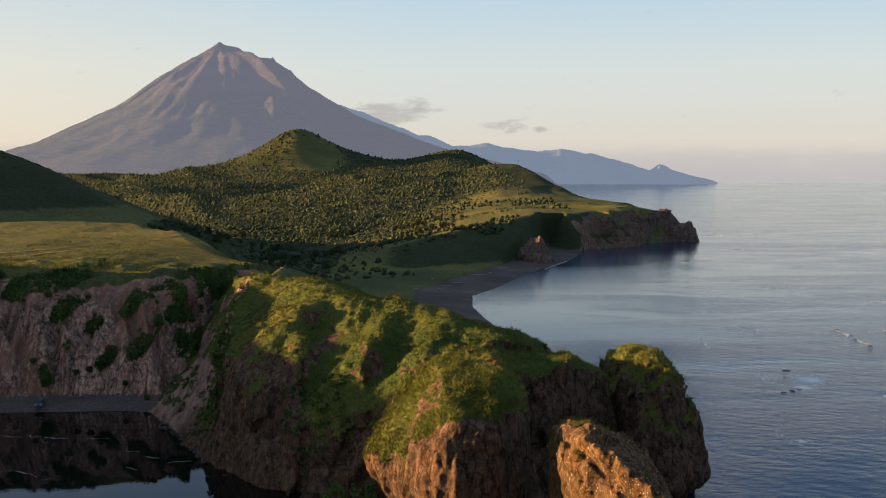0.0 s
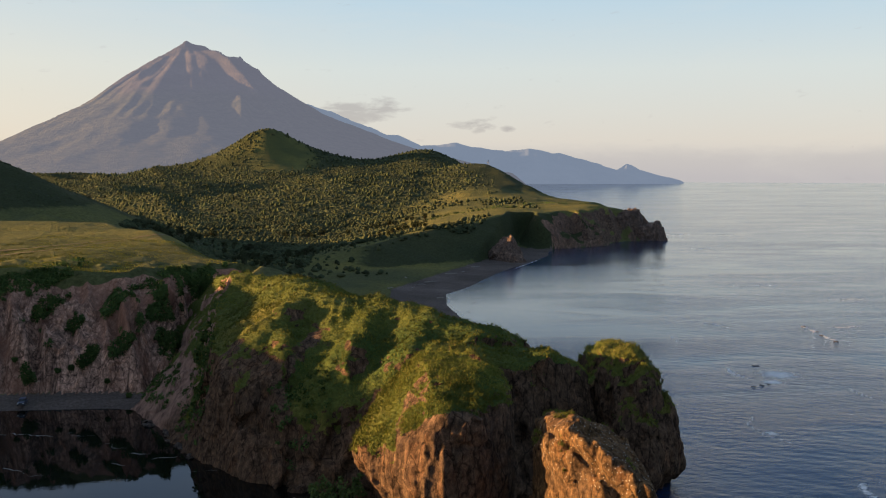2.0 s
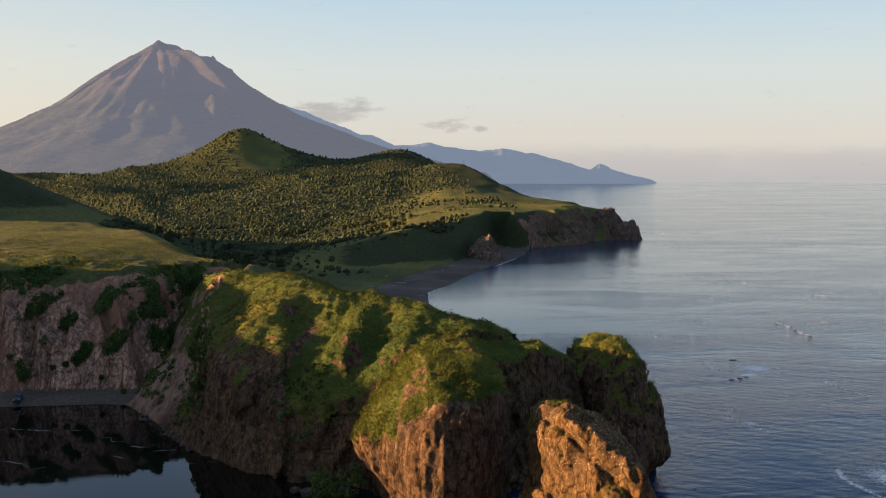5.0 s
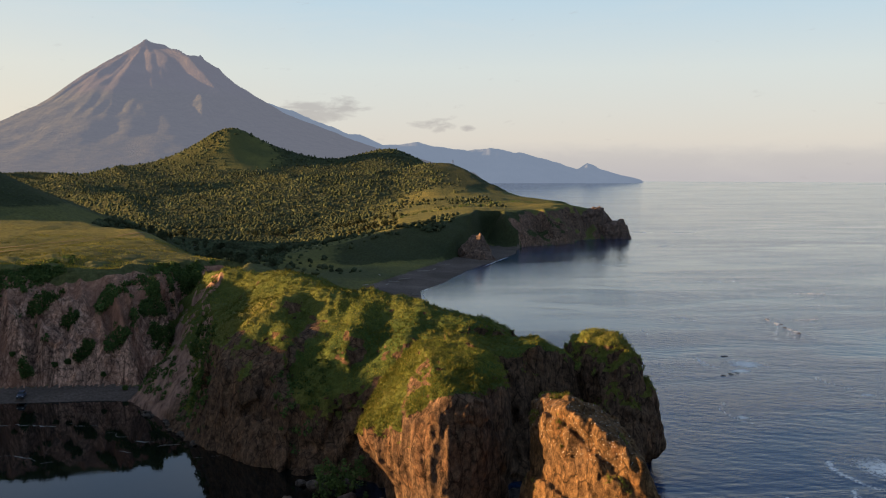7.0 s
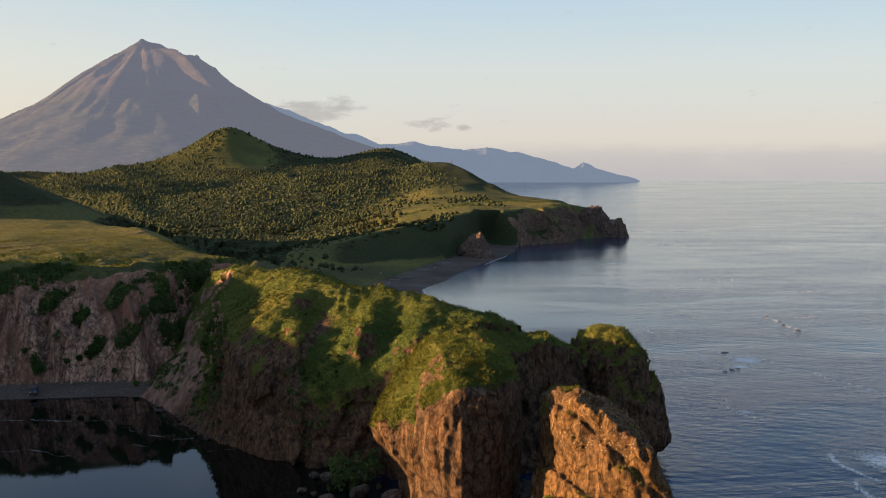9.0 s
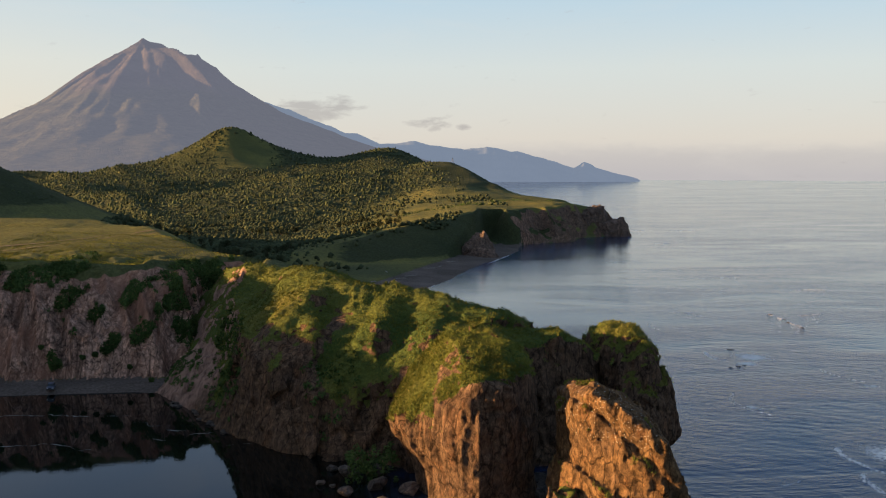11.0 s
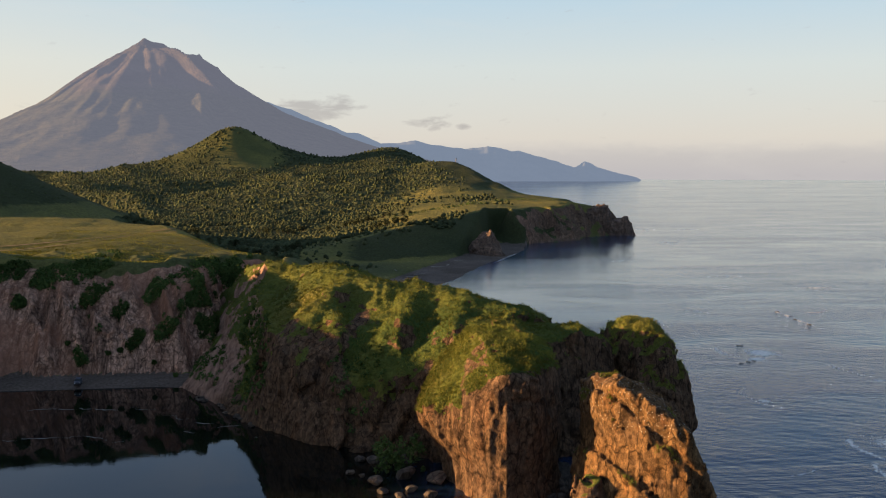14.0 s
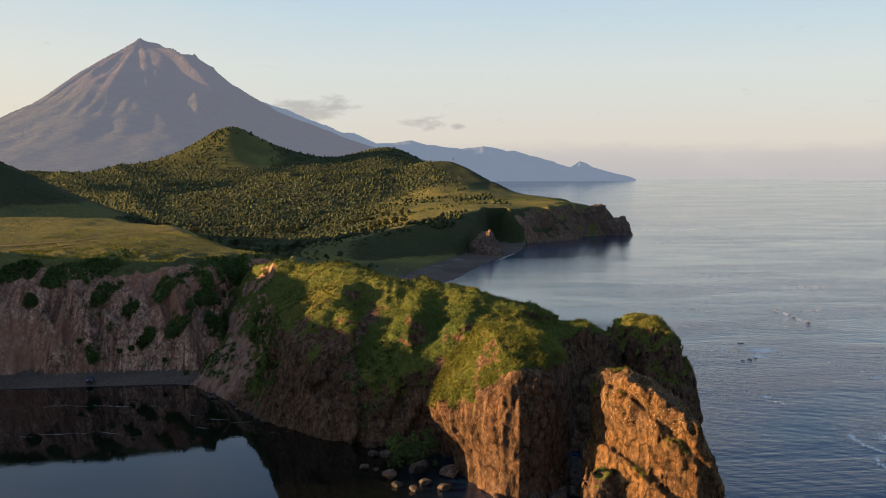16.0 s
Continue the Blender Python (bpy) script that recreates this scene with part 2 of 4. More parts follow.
def headland_material(name="grassy volcanic rock", warm=(0.112, 0.068, 0.041), roost=False):
    m, t, b = shader(name, 0.92, 0.1)
    rock = rock_colours(t, warm, (0.070, 0.048, 0.037))
    if roost:
        # white bird droppings on the upper ledges
        spot = node(t, "ShaderNodeTexVoronoi", {"Vector": position(t)}, Scale=1.9)
        high = node(t, "ShaderNodeSeparateXYZ", {0: position(t, 1, 1, 0.04)}).outputs["Z"]
        some = math_node(t, "MULTIPLY", ramp(t, spot.outputs["Distance"], (0.10, 1.0), (0.17, 0.0)), ramp(t, math_node(t, "ADD", high, math_node(t, "MULTIPLY", noise_tex(t, position(t), 0.25, 3), 0.5)), (0.92, 0.0), (1.1, 1.0)))
        rock = mix(t, some, rock, (0.62, 0.60, 0.56))
    grass = grass_colours(t, (0.050, 0.078, 0.018), (0.092, 0.106, 0.023), (0.145, 0.128, 0.030))
    ragged = noise_tex(t, position(t), 0.5, 6, 0.7)
    slide = ramp(t, noise_tex(t, position(t, 1.0, 0.5, 0.15), 0.7, 6, 0.65, 0.5), (0.36, (0.11, 0.065, 0.047)), (0.6, (0.30, 0.18, 0.13)))
    rock = mix(t, attribute(t, "scree"), rock, slide)
    fac = math_node(t, "ADD", attribute(t, "turf"), math_node(t, "MULTIPLY", math_node(t, "SUBTRACT", ragged, 0.5), 0.9))
    fac = ramp(t, fac, (0.44, 0.0), (0.56, 1.0))
    t.links.new(mix(t, fac, rock, grass), b.inputs["Base Color"])
    h = math_node(t, "ADD", noise_tex(t, position(t, 1, 1, 0.7), 1.1, 8, 0.68), math_node(t, "MULTIPLY", noise_tex(t, position(t), 4.5, 5, 0.7), 0.35))
    bump(t, b, h, 1.0, 0.6)
    return m


def mountain_colours(t):
    """Scree, old lava and low scrub of the volcano."""
    big = noise_tex(t, position(t), 0.006, 8, 0.6)
    rock = ramp(t, big, (0.35, (0.046, 0.041, 0.038)), (0.6, (0.078, 0.066, 0.057)))
    wood = ramp(t, noise_tex(t, position(t), 0.03, 8, 0.75), (0.35, (0.034, 0.038, 0.027)), (0.65, (0.070, 0.066, 0.043)))
    fac = ramp(t, math_node(t, "ADD", attribute(t, "wooded"), math_node(t, "MULTIPLY", math_node(t, "SUBTRACT", noise_tex(t, position(t), 0.008, 8, 0.65), 0.5), 0.9)), (0.35, 0.0), (0.65, 1.0))
    return mix(t, fac, rock, wood)


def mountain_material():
    m, t, b = shader("volcano slopes with painted haze", 0.95, 0.0)
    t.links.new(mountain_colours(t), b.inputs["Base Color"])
    # bluish emission paints distance haze over the slopes
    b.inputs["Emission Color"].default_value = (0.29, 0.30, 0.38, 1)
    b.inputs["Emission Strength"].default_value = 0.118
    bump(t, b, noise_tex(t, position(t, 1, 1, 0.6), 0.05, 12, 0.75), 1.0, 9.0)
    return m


def land_material():
    m, t, b = shader("coastal turf and earth", 0.95, 0.05)
    earth = rock_colours(t, (0.37, 0.22, 0.155), (0.22, 0.13, 0.092))
    grass = grass_colours(t, (0.074, 0.080, 0.032), (0.112, 0.110, 0.036), (0.172, 0.150, 0.044), 0.1)
    wood = grass_colours(t, (0.034, 0.042, 0.018), (0.046, 0.052, 0.022), (0.062, 0.064, 0.028), 0.12)
    sand = grass_colours(t, (0.085, 0.067, 0.055), (0.12, 0.094, 0.078), (0.16, 0.125, 0.104), 0.2)
    ragged = math_node(t, "MULTIPLY", math_node(t, "SUBTRACT", noise_tex(t, position(t), 0.11, 8, 0.66), 0.5), 0.8)
    cut = lambda name, lo=0.46, hi=0.54: ramp(t, math_node(t, "ADD", attribute(t, name), ragged), (lo, 0.0), (hi, 1.0))
    c = mix(t, cut("scrub", 0.4, 0.6), grass, wood)
    streak = noise_tex(t, position(t, 1.0, 0.25, 0.12), 0.55, 6, 0.65, 0.6)
    earth = mix(t, 1.0, earth, ramp(t, streak, (0.36, 0.38), (0.58, 1.3)), "MULTIPLY")
    earth = mix(t, ramp(t, noise_tex(t, position(t), 0.05, 5, 0.6), (0.42, 0.0), (0.62, 0.75)), earth, (0.26, 0.125, 0.08))
    basalt = rock_colours(t, (0.15, 0.098, 0.068), (0.065, 0.048, 0.038))
    earth = mix(t, attribute(t, "dark_rock"), earth, basalt)
    c = mix(t, cut("bare"), c, earth)
    c = mix(t, cut("shingle"), c, sand)
    t.links.new(c, b.inputs["Base Color"])
    bump(t, b, noise_tex(t, position(t, 1, 0.5, 0.5), 0.5, 9, 0.7), 0.9, 1.3)
    return m


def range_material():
    m, t, b = shader("far ridges with painted haze", 1.0, 0.0)
    # bluish base tint and emission put the distance haze into the ridges
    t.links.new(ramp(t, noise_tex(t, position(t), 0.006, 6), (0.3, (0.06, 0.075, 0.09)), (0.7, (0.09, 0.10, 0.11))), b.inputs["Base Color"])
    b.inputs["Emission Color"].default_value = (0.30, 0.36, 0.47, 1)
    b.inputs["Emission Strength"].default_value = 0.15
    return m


def water_material():
    m, t, b = shader("sea water", 0.06, 0.26)
    b.inputs["IOR"].default_value = 1.333
    lace = noise_tex(t, position(t), 0.9, 8, 0.75, 1.2)
    fac = ramp(t, math_node(t, "ADD", attribute(t, "foam"), math_node(t, "MULTIPLY", math_node(t, "SUBTRACT", lace, 0.5), 1.6)), (0.62, 0.0), (0.85, 0.9))
    # near-black where calm: dark kelp bed in the cove, painted shade in the rock gap
    deep = mix(t, attribute(t, "kelp_shade_mix"), (0.004, 0.005, 0.004), (0.005, 0.024, 0.066))
    t.links.new(mix(t, fac, deep, (0.86, 0.82, 0.75)), b.inputs["Base Color"])
    gusts = ramp(t, noise_tex(t, position(t, 0.25, 1.0, 1), 0.012, 6, 0.62, 0.6), (0.36, 0.55), (0.64, 1.35))
    t.links.new(math_node(t, "ADD", math_node(t, "MULTIPLY", fac, 0.7), math_node(t, "MULTIPLY", attribute(t, "far_chop"), gusts)), b.inputs["Roughness"])
    swell = noise_tex(t, position(t, 0.6, 1.0, 1), 0.035, 4, 0.6, 0.5)
    chop = noise_tex(t, position(t, 0.8, 1.0, 1), 0.42, 5, 0.62)
    ripple = noise_tex(t, position(t), 1.5, 3, 0.6)
    breeze = ramp(t, noise_tex(t, position(t, 0.35, 1.0, 1), 0.022, 5, 0.6, 0.8), (0.38, 0.15), (0.62, 1.7))
    lines = node(t, "ShaderNodeTexWave", {"Vector": position(t, 0.45, 1.0, 1)}, Scale=0.035, Distortion=14.0, Detail=4.0, Detail_Scale=1.4)
    lines.bands_direction = "Y"
    swell = math_node(t, "ADD", swell, math_node(t, "MULTIPLY", lines.outputs["Fac"], 0.05))
    train = node(t, "ShaderNodeTexWave", {"Vector": position(t, 0.8, 1.0, 1)}, Scale=0.09, Distortion=9.0, Detail=3.0, Detail_Scale=0.5)
    train.bands_direction = "DIAGONAL"
    swell = math_node(t, "ADD", swell, math_node(t, "MULTIPLY", train.outputs["Fac"], 0.09))
    h = math_node(t, "ADD", math_node(t, "MULTIPLY", swell, 0.5), math_node(t, "MULTIPLY", math_node(t, "ADD", math_node(t, "MULTIPLY", chop, 0.5), math_node(t, "MULTIPLY", ripple, 0.10)), breeze))
    bump(t, b, math_node(t, "MULTIPLY", h, attribute(t, "wave")), 1.0, 1.0)
    return m


PINNACLE = headland_material("orange sea rock with droppings", (0.145, 0.083, 0.038), True)
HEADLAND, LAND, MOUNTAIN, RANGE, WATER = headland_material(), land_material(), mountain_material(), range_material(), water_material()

# ---- shape of the land ----
# unseen coast west of x = -150, added to shade the ridge
COAST = [(-620, 640), (-460, 540), (-390, 470), (-350, 380), (-342, 240), (-320, 190), (-270, 178), (-215, 178), (-190, 200), (-170, 235), (-150, 262), (-130, 268), (-84, 272), (-66, 268), (-50, 300), (-20, 320), (5, 350), (20, 385), (24, 412), (15, 493), (14, 540), (20, 558), (34, 597), (52, 660), (78, 733), (104, 812), (119, 888), (145, 912), (172, 934), (192, 985), (215, 1008), (238, 1019), (252, 1045), (238, 1110), (205, 1250), (205, 1600), (260, 2200), (570, 4850), (-5200, 4850), (-5200, 900)]


def roof(x, y, crest, sunny, shady, round_by=1.5):
    """A ridge that falls away on both sides of a crest line of (x, y, z); the sunny side lies to the left of its descent."""
    best = np.full(np.shape(x), -99.0, np.float32)
    for (ax, ay, az), (bx, by, bz) in zip(crest, crest[1:]):
        ex, ey = bx - ax, by - ay
        ln = ex * ex + ey * ey
        t = np.clip(((x - ax) * ex + (y - ay) * ey) / ln, 0, 1)
        dx, dy = x - ax - t * ex, y - ay - t * ey
        side = np.where(ex * dy - ey * dx < 0, sunny, shady)
        best = np.maximum(best, az + (bz - az) * t - side * (np.sqrt(dx * dx + dy * dy + round_by**2) - round_by))
    return best


def land_height(x, y):
    """Height of the land, and masks of bare earth, woods and shingle."""
    wob = 3.0 * vnoise(x, y, 0 * x, 40, 3) * step(300, 500, y)
    d = inside(COAST, x, y) + wob * 0.6
    big = fbm(x, y, 0 * x, 260, 4, 5)
    # valley floor and the long wooded rise behind it
    base = 2.2 + 1.2 * step(20, 120, d) + 56 * step(640, 2500, y - 0.25 * np.abs(x + 120))
    ranges = 0.25 - np.abs(vnoise(x * 0.8 + 0.3 * y, y, 0 * x, 330, 6))
    spurs = 0.33 - np.abs(vnoise(x + 0.45 * y + 25 * big, y * 0.55, 0 * x, 150, 8))
    base = base + (big * 7 + ranges * 22) * step(760, 1300, y) + spurs * 34 * step(860, 1250, y) * step(120, -40, x - 0.05 * y)
    # plateau above the cliff by the cove
    edge = inside([(-900, 150), (-190, 150), (-40, 200), (-42, 335), (-72, 372), (-112, 470), (-165, 580), (-900, 640)], x, y)
    # 19 m rise in the west: unseen, added to shade the ridge
    plateau = 33 + 0.03 * np.minimum(y - 320, 130) - 3.5 * step(470, 545, y) + 1.5 * fbm(x, y, 0 * x, 70, 3, 9) + 2.2 * np.abs(vnoise(x * 0.3 + 0.15 * y, y, 0 * x, 34, 10)) * step(350, 390, y) - 0.02 * (x + 130) + 19 * step(-150, -200, x) * step(345, 310, y)
    land = base + (np.maximum(plateau, base) - base) * step(-45, 12, edge)
    # hill beyond the plateau
    land = smax(land, 95 - 0.45 * np.hypot((x + 345) * 1.0, (y - 700) * 0.7) + 4 * fbm(x, y, 0 * x, 90, 3, 12), 8)
    land = smax(land, 40 - 0.33 * np.hypot((x + 215), (y - 600) * 0.8) + 2 * fbm(x, y, 0 * x, 60, 2, 13), 8)
    # cape: slope and plateau
    cape = inside([(-330, 760), (-90, 700), (-30, 716), (40, 786), (70, 830), (100, 880), (125, 902), (150, 905), (300, 880), (400, 1300), (150, 2200), (-400, 2200)], x, y)
    cape_top = 31 + 0.02 * (x - 100) + step(1000, 1500, y) * 20 * step(240, 110, x) - 5 * step(175, 240, x) + 2.0 * fbm(x, y, 0 * x, 45, 3, 22)
    land = np.maximum(land, 3 + (cape_top - 3) * np.clip((cape + 52 + 4 * vnoise(x, y, 0 * x, 30, 21)) / 54, 0, 1) * step(-125, 75, x))
    # rounded hills
    land = land + 26 * np.exp(-(((x - 88) / 110) ** 2 + ((y - 1520) / 230) ** 2))
    land = land + 113 * np.exp(-np.sqrt(((x + 275) / 132) ** 2 + ((y - 2000) / 200) ** 2 + 0.06) * 1.1)
    land = land + 42 * np.exp(-(((x - 30) / 92) ** 2 + ((y - 2050) / 200) ** 2))
    land = smax(land, roof(x, y, [(-190, 1400, 34), (-55, 1450, 63), (15, 1465, 69), (106, 1500, 70), (165, 1400, 48)], 0.17, 0.22, 40) + 2.5 * fbm(x, y, 0 * x, 70, 3, 24), 8)
    # volcano
    r = np.hypot((x + 954) * np.where(x < -954, 1.36, 0.97), (y - 4480) * 0.85)
    way = np.arctan2(y - 4480, x + 954)
    cone = np.interp(r, [0, 20, 300, 550, 750, 900, 1300, 2000, 3000], [626, 612, 466, 320, 240, 182, 78, -10, -80])
    gullies = 1.6 * (0.4 - np.abs(vnoise(np.cos(way) * 260, np.sin(way) * 260, r * 0.06, 44, 70))) + 0.9 * (0.4 - np.abs(vnoise(np.cos(way) * 260, np.sin(way) * 260, r * 0.10, 19, 73))) + 0.22 * fbm(x, y, 0 * x, 70, 4, 71)
    cone = cone + gullies * 15 * step(0, 260, r) * step(1900, 500, r) + 9 * (0.5 - np.abs(vnoise(x, y, 0 * x, 46, 72))) * step(420, 60, r)
    rib = np.abs((x + 954) * 0.80 + (y - 4480) * 0.60)
    cone = cone + 75 * np.exp(-rib / 55) * step(60, 300, r) * step(760, 420, r) * ((x > -954) & (y < 4480))
    cone = cone + 62 * np.exp(-np.hypot(x + 728, y - 4500) / 36) + 16 * np.exp(-np.hypot((x + 830) / 60, (y - 4495) / 40)) + 46 * np.exp(-np.hypot(x + 655, y - 4500) / 36) + 14 * np.exp(-(np.hypot(x + 880, y - 4490) / 30) ** 2)
    cone = smax(cone, roof(x, y, [(-760, 4250, 440), (-630, 3900, 352), (-590, 3650, 240), (-560, 3400, 130)], 0.62, 0.95, 8) + 6 * gullies, 12)
    land = np.maximum(land, np.where(r < 2600, cone, 0))
    land = np.where((y > 1150) & (d < 250), np.minimum(land, 2 + np.maximum(d, 0) * 0.8), land)
    # sea cliffs and beaches
    near_cliff = (x < -52) & (y < 345)
    warp = 5 * vnoise(x, y, 0 * x, 22, 34)
    flute = 1.2 * (0.45 - np.abs(vnoise(x + 0.35 * y + warp, y * 0.3, 0 * x, 11, 31))) + 0.7 * (0.45 - np.abs(vnoise(x + 0.35 * y + warp, y * 0.35, 0 * x, 4.6, 35))) + 0.4 * fbm(x, y * 0.5, 0 * x, 8, 3, 36)
    face = 1.6 * step(0, 8, d) + (land - 1.6) * np.clip((d + 14.0 * flute * step(46, 26, d) * step(8, 16, d) - 11) / 34, 0, 1) ** 0.92
    rise = np.where(near_cliff, face, land)
    at_cape = step(66, 150, x) * step(840, 900, y)
    colonnade = 7 * fbm(x, y, 0 * x, 20, 3, 33) + 16 * (0.4 - np.abs(vnoise(x + 0.2 * y, y * 0.3, 0 * x, 19, 37)))
    cliff = land * step(-2, 32, d + colonnade)
    rise = rise * (1 - at_cape) + cliff * at_cape
    beach = step(350, 400, y) * (1 - at_cape) * (y < 1000) * (x > -100)
    rise = np.where(beach > 0.02, np.minimum(rise, 0.2 + np.maximum(d, 0) * 0.06 + step(28, 60, d) * 200 + 60 * step(0.05, 0.9, at_cape)), rise)
    z = np.where(d > 0, rise, -3 * step(0, 10, -d) - 0.05)
    return z, d, at_cape, near_cliff, beach, step(-58, -40, cape) * step(3, -4, cape) * step(-60, -10, x) * step(185, 120, x)


def polar_sheet(angles, radii):
    a, r = np.meshgrid(np.radians(angles), radii)
    return (-np.sin(a) * r).ravel().astype(np.float32), (np.cos(a) * r).ravel().astype(np.float32)


def build_land():
    angles = np.concatenate([np.arange(62, 31, -1.0), np.arange(31, -28, -0.11), np.arange(-28, -40, -1.5)])
    radii = np.concatenate([np.arange(250, 365, 0.7), np.geomspace(366, 880, 150), np.arange(884, 1080, 1.6), np.geomspace(1083, 2900, 190)])
    x, y = polar_sheet(angles, radii)
    z, d, at_cape, near_cliff, beach, heath = land_height(x, y)
    z = z + (0.5 * fbm(x, y, z, 6, 3, 40) * step(0, 4, z)) * np.where(near_cliff, 1.4, 0.5)
    me = mesh_from("ground", np.stack([x, y, z], 1), grid_quads(len(radii), len(angles)))
    nz = normals_of(me)[:, 2]
    if nz.mean() < 0:
        me.flip_normals()
        nz = -nz
    put_attribute(me, "bare", np.maximum(step(45, 39, d + 3 * vnoise(x, y, z, 7, 41)) * step(1.7, 2.3, z) * near_cliff, at_cape * step(0.8, 0.6, nz)))
    wood = step(700, 900, y - 0.3 * x) * (1 - step(-120, 40, x - 0.12 * (y - 900)) * step(1320, 1150, y))
    wood = wood * (1 - np.clip(1.6 * np.exp(-(((x + 235) / 55) ** 2 + ((y - 1900) / 90) ** 2)), 0, 1))
    wood = np.maximum(wood, step(37, 46, z) * step(500, 560, y) * (y < 1000) * (x < -110))
    heath = np.maximum(heath, step(40, 60, x) * step(195, 170, x) * (y > 735) * (y < 940) * step(2.5, 5, z) * step(0.97, 0.92, nz))
    put_attribute(me, "scrub", np.maximum(np.clip(wood, 0, 1) * 0.9, heath))
    put_attribute(me, "dark_rock", at_cape)
    put_attribute(me, "shingle", np.maximum(beach * step(34, 26, d) * step(2.8, 2.0, z), near_cliff * step(2.4, 1.8, z)))
    ob = part("ground", me, LAND)
    return tagged(ob, "green coastal land with valley, plateau and wooded hills", "ground", kind="structure")


def build_volcano():
    angles = np.concatenate([np.arange(62, 31, -1.0), np.arange(31, -12, -0.11)])
    radii = np.concatenate([np.geomspace(2860, 4000, 60), np.geomspace(4015, 4850, 90)])
    x, y = polar_sheet(angles, radii)
    z, d, *_ = land_height(x, y)
    z = z - 1.5 * step(2960, 2870, np.hypot(x, y))
    me = mesh_from("backdrop", np.stack([x, y, z], 1), grid_quads(len(radii), len(angles)))
    if normals_of(me)[:, 2].mean() < 0:
        me.flip_normals()
    put_attribute(me, "wooded", step(520, 240, z))
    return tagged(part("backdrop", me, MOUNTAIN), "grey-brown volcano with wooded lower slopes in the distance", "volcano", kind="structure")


def build_sea():
    angles = np.concatenate([np.arange(180, 32, -4.0), np.arange(32, -30, -0.25), np.arange(-30, -180, -4.0), [-180]])
    radii = np.concatenate([[0.05, 20, 60, 100], np.arange(120, 460, 1.6), np.geomspace(462, 4880, 120)])
    x, y = polar_sheet(angles, radii)
    r = np.hypot(x, y)
    z = 40 * np.clip((r - 1800) / 3080, 0, 1) ** 2
    me = mesh_from("sea", np.stack([x, y, z], 1), grid_quads(len(radii), len(angles)))
    if normals_of(me)[:, 2].mean() < 0:
        me.flip_normals()
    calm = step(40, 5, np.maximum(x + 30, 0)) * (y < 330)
    # gap between buttress and pinnacle: its shade goes into the water colour
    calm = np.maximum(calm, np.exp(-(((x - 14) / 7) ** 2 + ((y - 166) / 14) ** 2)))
    put_attribute(me, "kelp_shade_mix", 1 - 0.985 * calm)
    drift = 25 * fbm(x, y, 0 * x, 90, 3, 97)
    bay = step(300, 440, y + drift) * step(1020, 860, y) * step(170, 40, x - 0.16 * (y - 400) + drift)
    put_attribute(me, "wave", 0.55 * (1 - 0.985 * calm) * (1 - 0.35 * step(260, 800, r)) * (1 - 0.9 * bay))
    put_attribute(me, "far_chop", 0.016 + 0.10 * bay + ((0.03 + 0.02 * step(260, 420, r)) * (1 - calm) + 0.03 * step(500, 1500, r)) * (1 - 0.4 * bay))
    foam = 0 * x
    # broken water over shoals: centre, half width, half length, density
    for fx, fy, wide, long, much in ((113, 318, 10, 13, 0.86), (107, 306, 5, 5, 0.95), (160, 404, 3, 18, 0.6), (124, 430, 5, 7, 0.5), (85, 243, 3, 4, 0.85), (98, 194, 9, 14, 0.86), (94, 172, 8, 10, 0.84), (300, 1120, 40, 12, 0.45), (108, 262, 22, 26, 0.46), (130, 268, 5, 3, 0.8), (250, 1010, 12, 12, 0.6), (128, 352, 18, 30, 0.44), (182, 470, 20, 20, 0.42), (215, 560, 30, 18, 0.42)):
        foam = np.maximum(foam, much * np.exp(-(((x - fx) / wide) ** 2 + ((y - fy) / long) ** 2)))
    # thin bent crests where the swell runs up on the shoals
    for cx, cy, rad, a0, a1, much in ((130, 250, 47, 150, 215, 0.75), (118, 322, 20, 140, 230, 0.85), (150, 385, 52, 150, 200, 0.7), (108, 192, 21, 140, 230, 0.85), (104, 168, 22, 130, 200, 0.85), (175, 300, 50, 170, 230, 0.7)):
        away = np.hypot(x - cx, y - cy) + 2.5 * vnoise(x, y, 0 * x, 9, 98)
        way = np.degrees(np.arctan2(y - cy, x - cx)) % 360
        foam = np.maximum(foam, much * np.exp(-(((away - rad) / 1.3) ** 2)) * step(a0, a0 + 20, way) * step(a1, a1 - 20, way))
    shore = inside(COAST, x, y)
    foam = np.maximum(foam, 0.78 * np.exp(-(((shore + 1.2) / 1.4) ** 2)) * step(420, 470, y) * step(830, 760, y))
    put_attribute(me, "foam", foam)
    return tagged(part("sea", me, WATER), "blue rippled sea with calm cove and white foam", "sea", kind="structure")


ground = build_land()
volcano = build_volcano()
sea = build_sea()

# ---- headland, pillar, stack ----
BODY = [(-76, 272), (-66, 256), (-58, 238), (-50, 224), (-41, 211), (-31, 203), (-20, 197), (-8, 188), (6, 190), (18, 200), (28, 212), (31, 236), (25, 262), (20, 310), (20, 380), (-5, 420), (-60, 400), (-90, 330)]
SHOULDER = [(2, 196), (10, 190), (20, 191), (28.5, 196), (35, 200), (37, 206), (34, 213), (20, 222), (4, 224)]
HEAD = [(31.5, 204), (35.5, 195), (43.5, 192), (49.8, 197), (51.8, 206), (46, 216), (38, 219), (31, 214)]
PILLAR = [(-13, 177), (-10, 169), (-3, 160), (2, 155), (8, 157), (13, 164), (14, 170), (14, 182), (4, 194), (-10, 188)]
STACK = [(15, 158), (17, 149), (24, 140), (30, 136), (35, 138.5), (39, 150), (38, 162), (28, 168), (18, 165)]


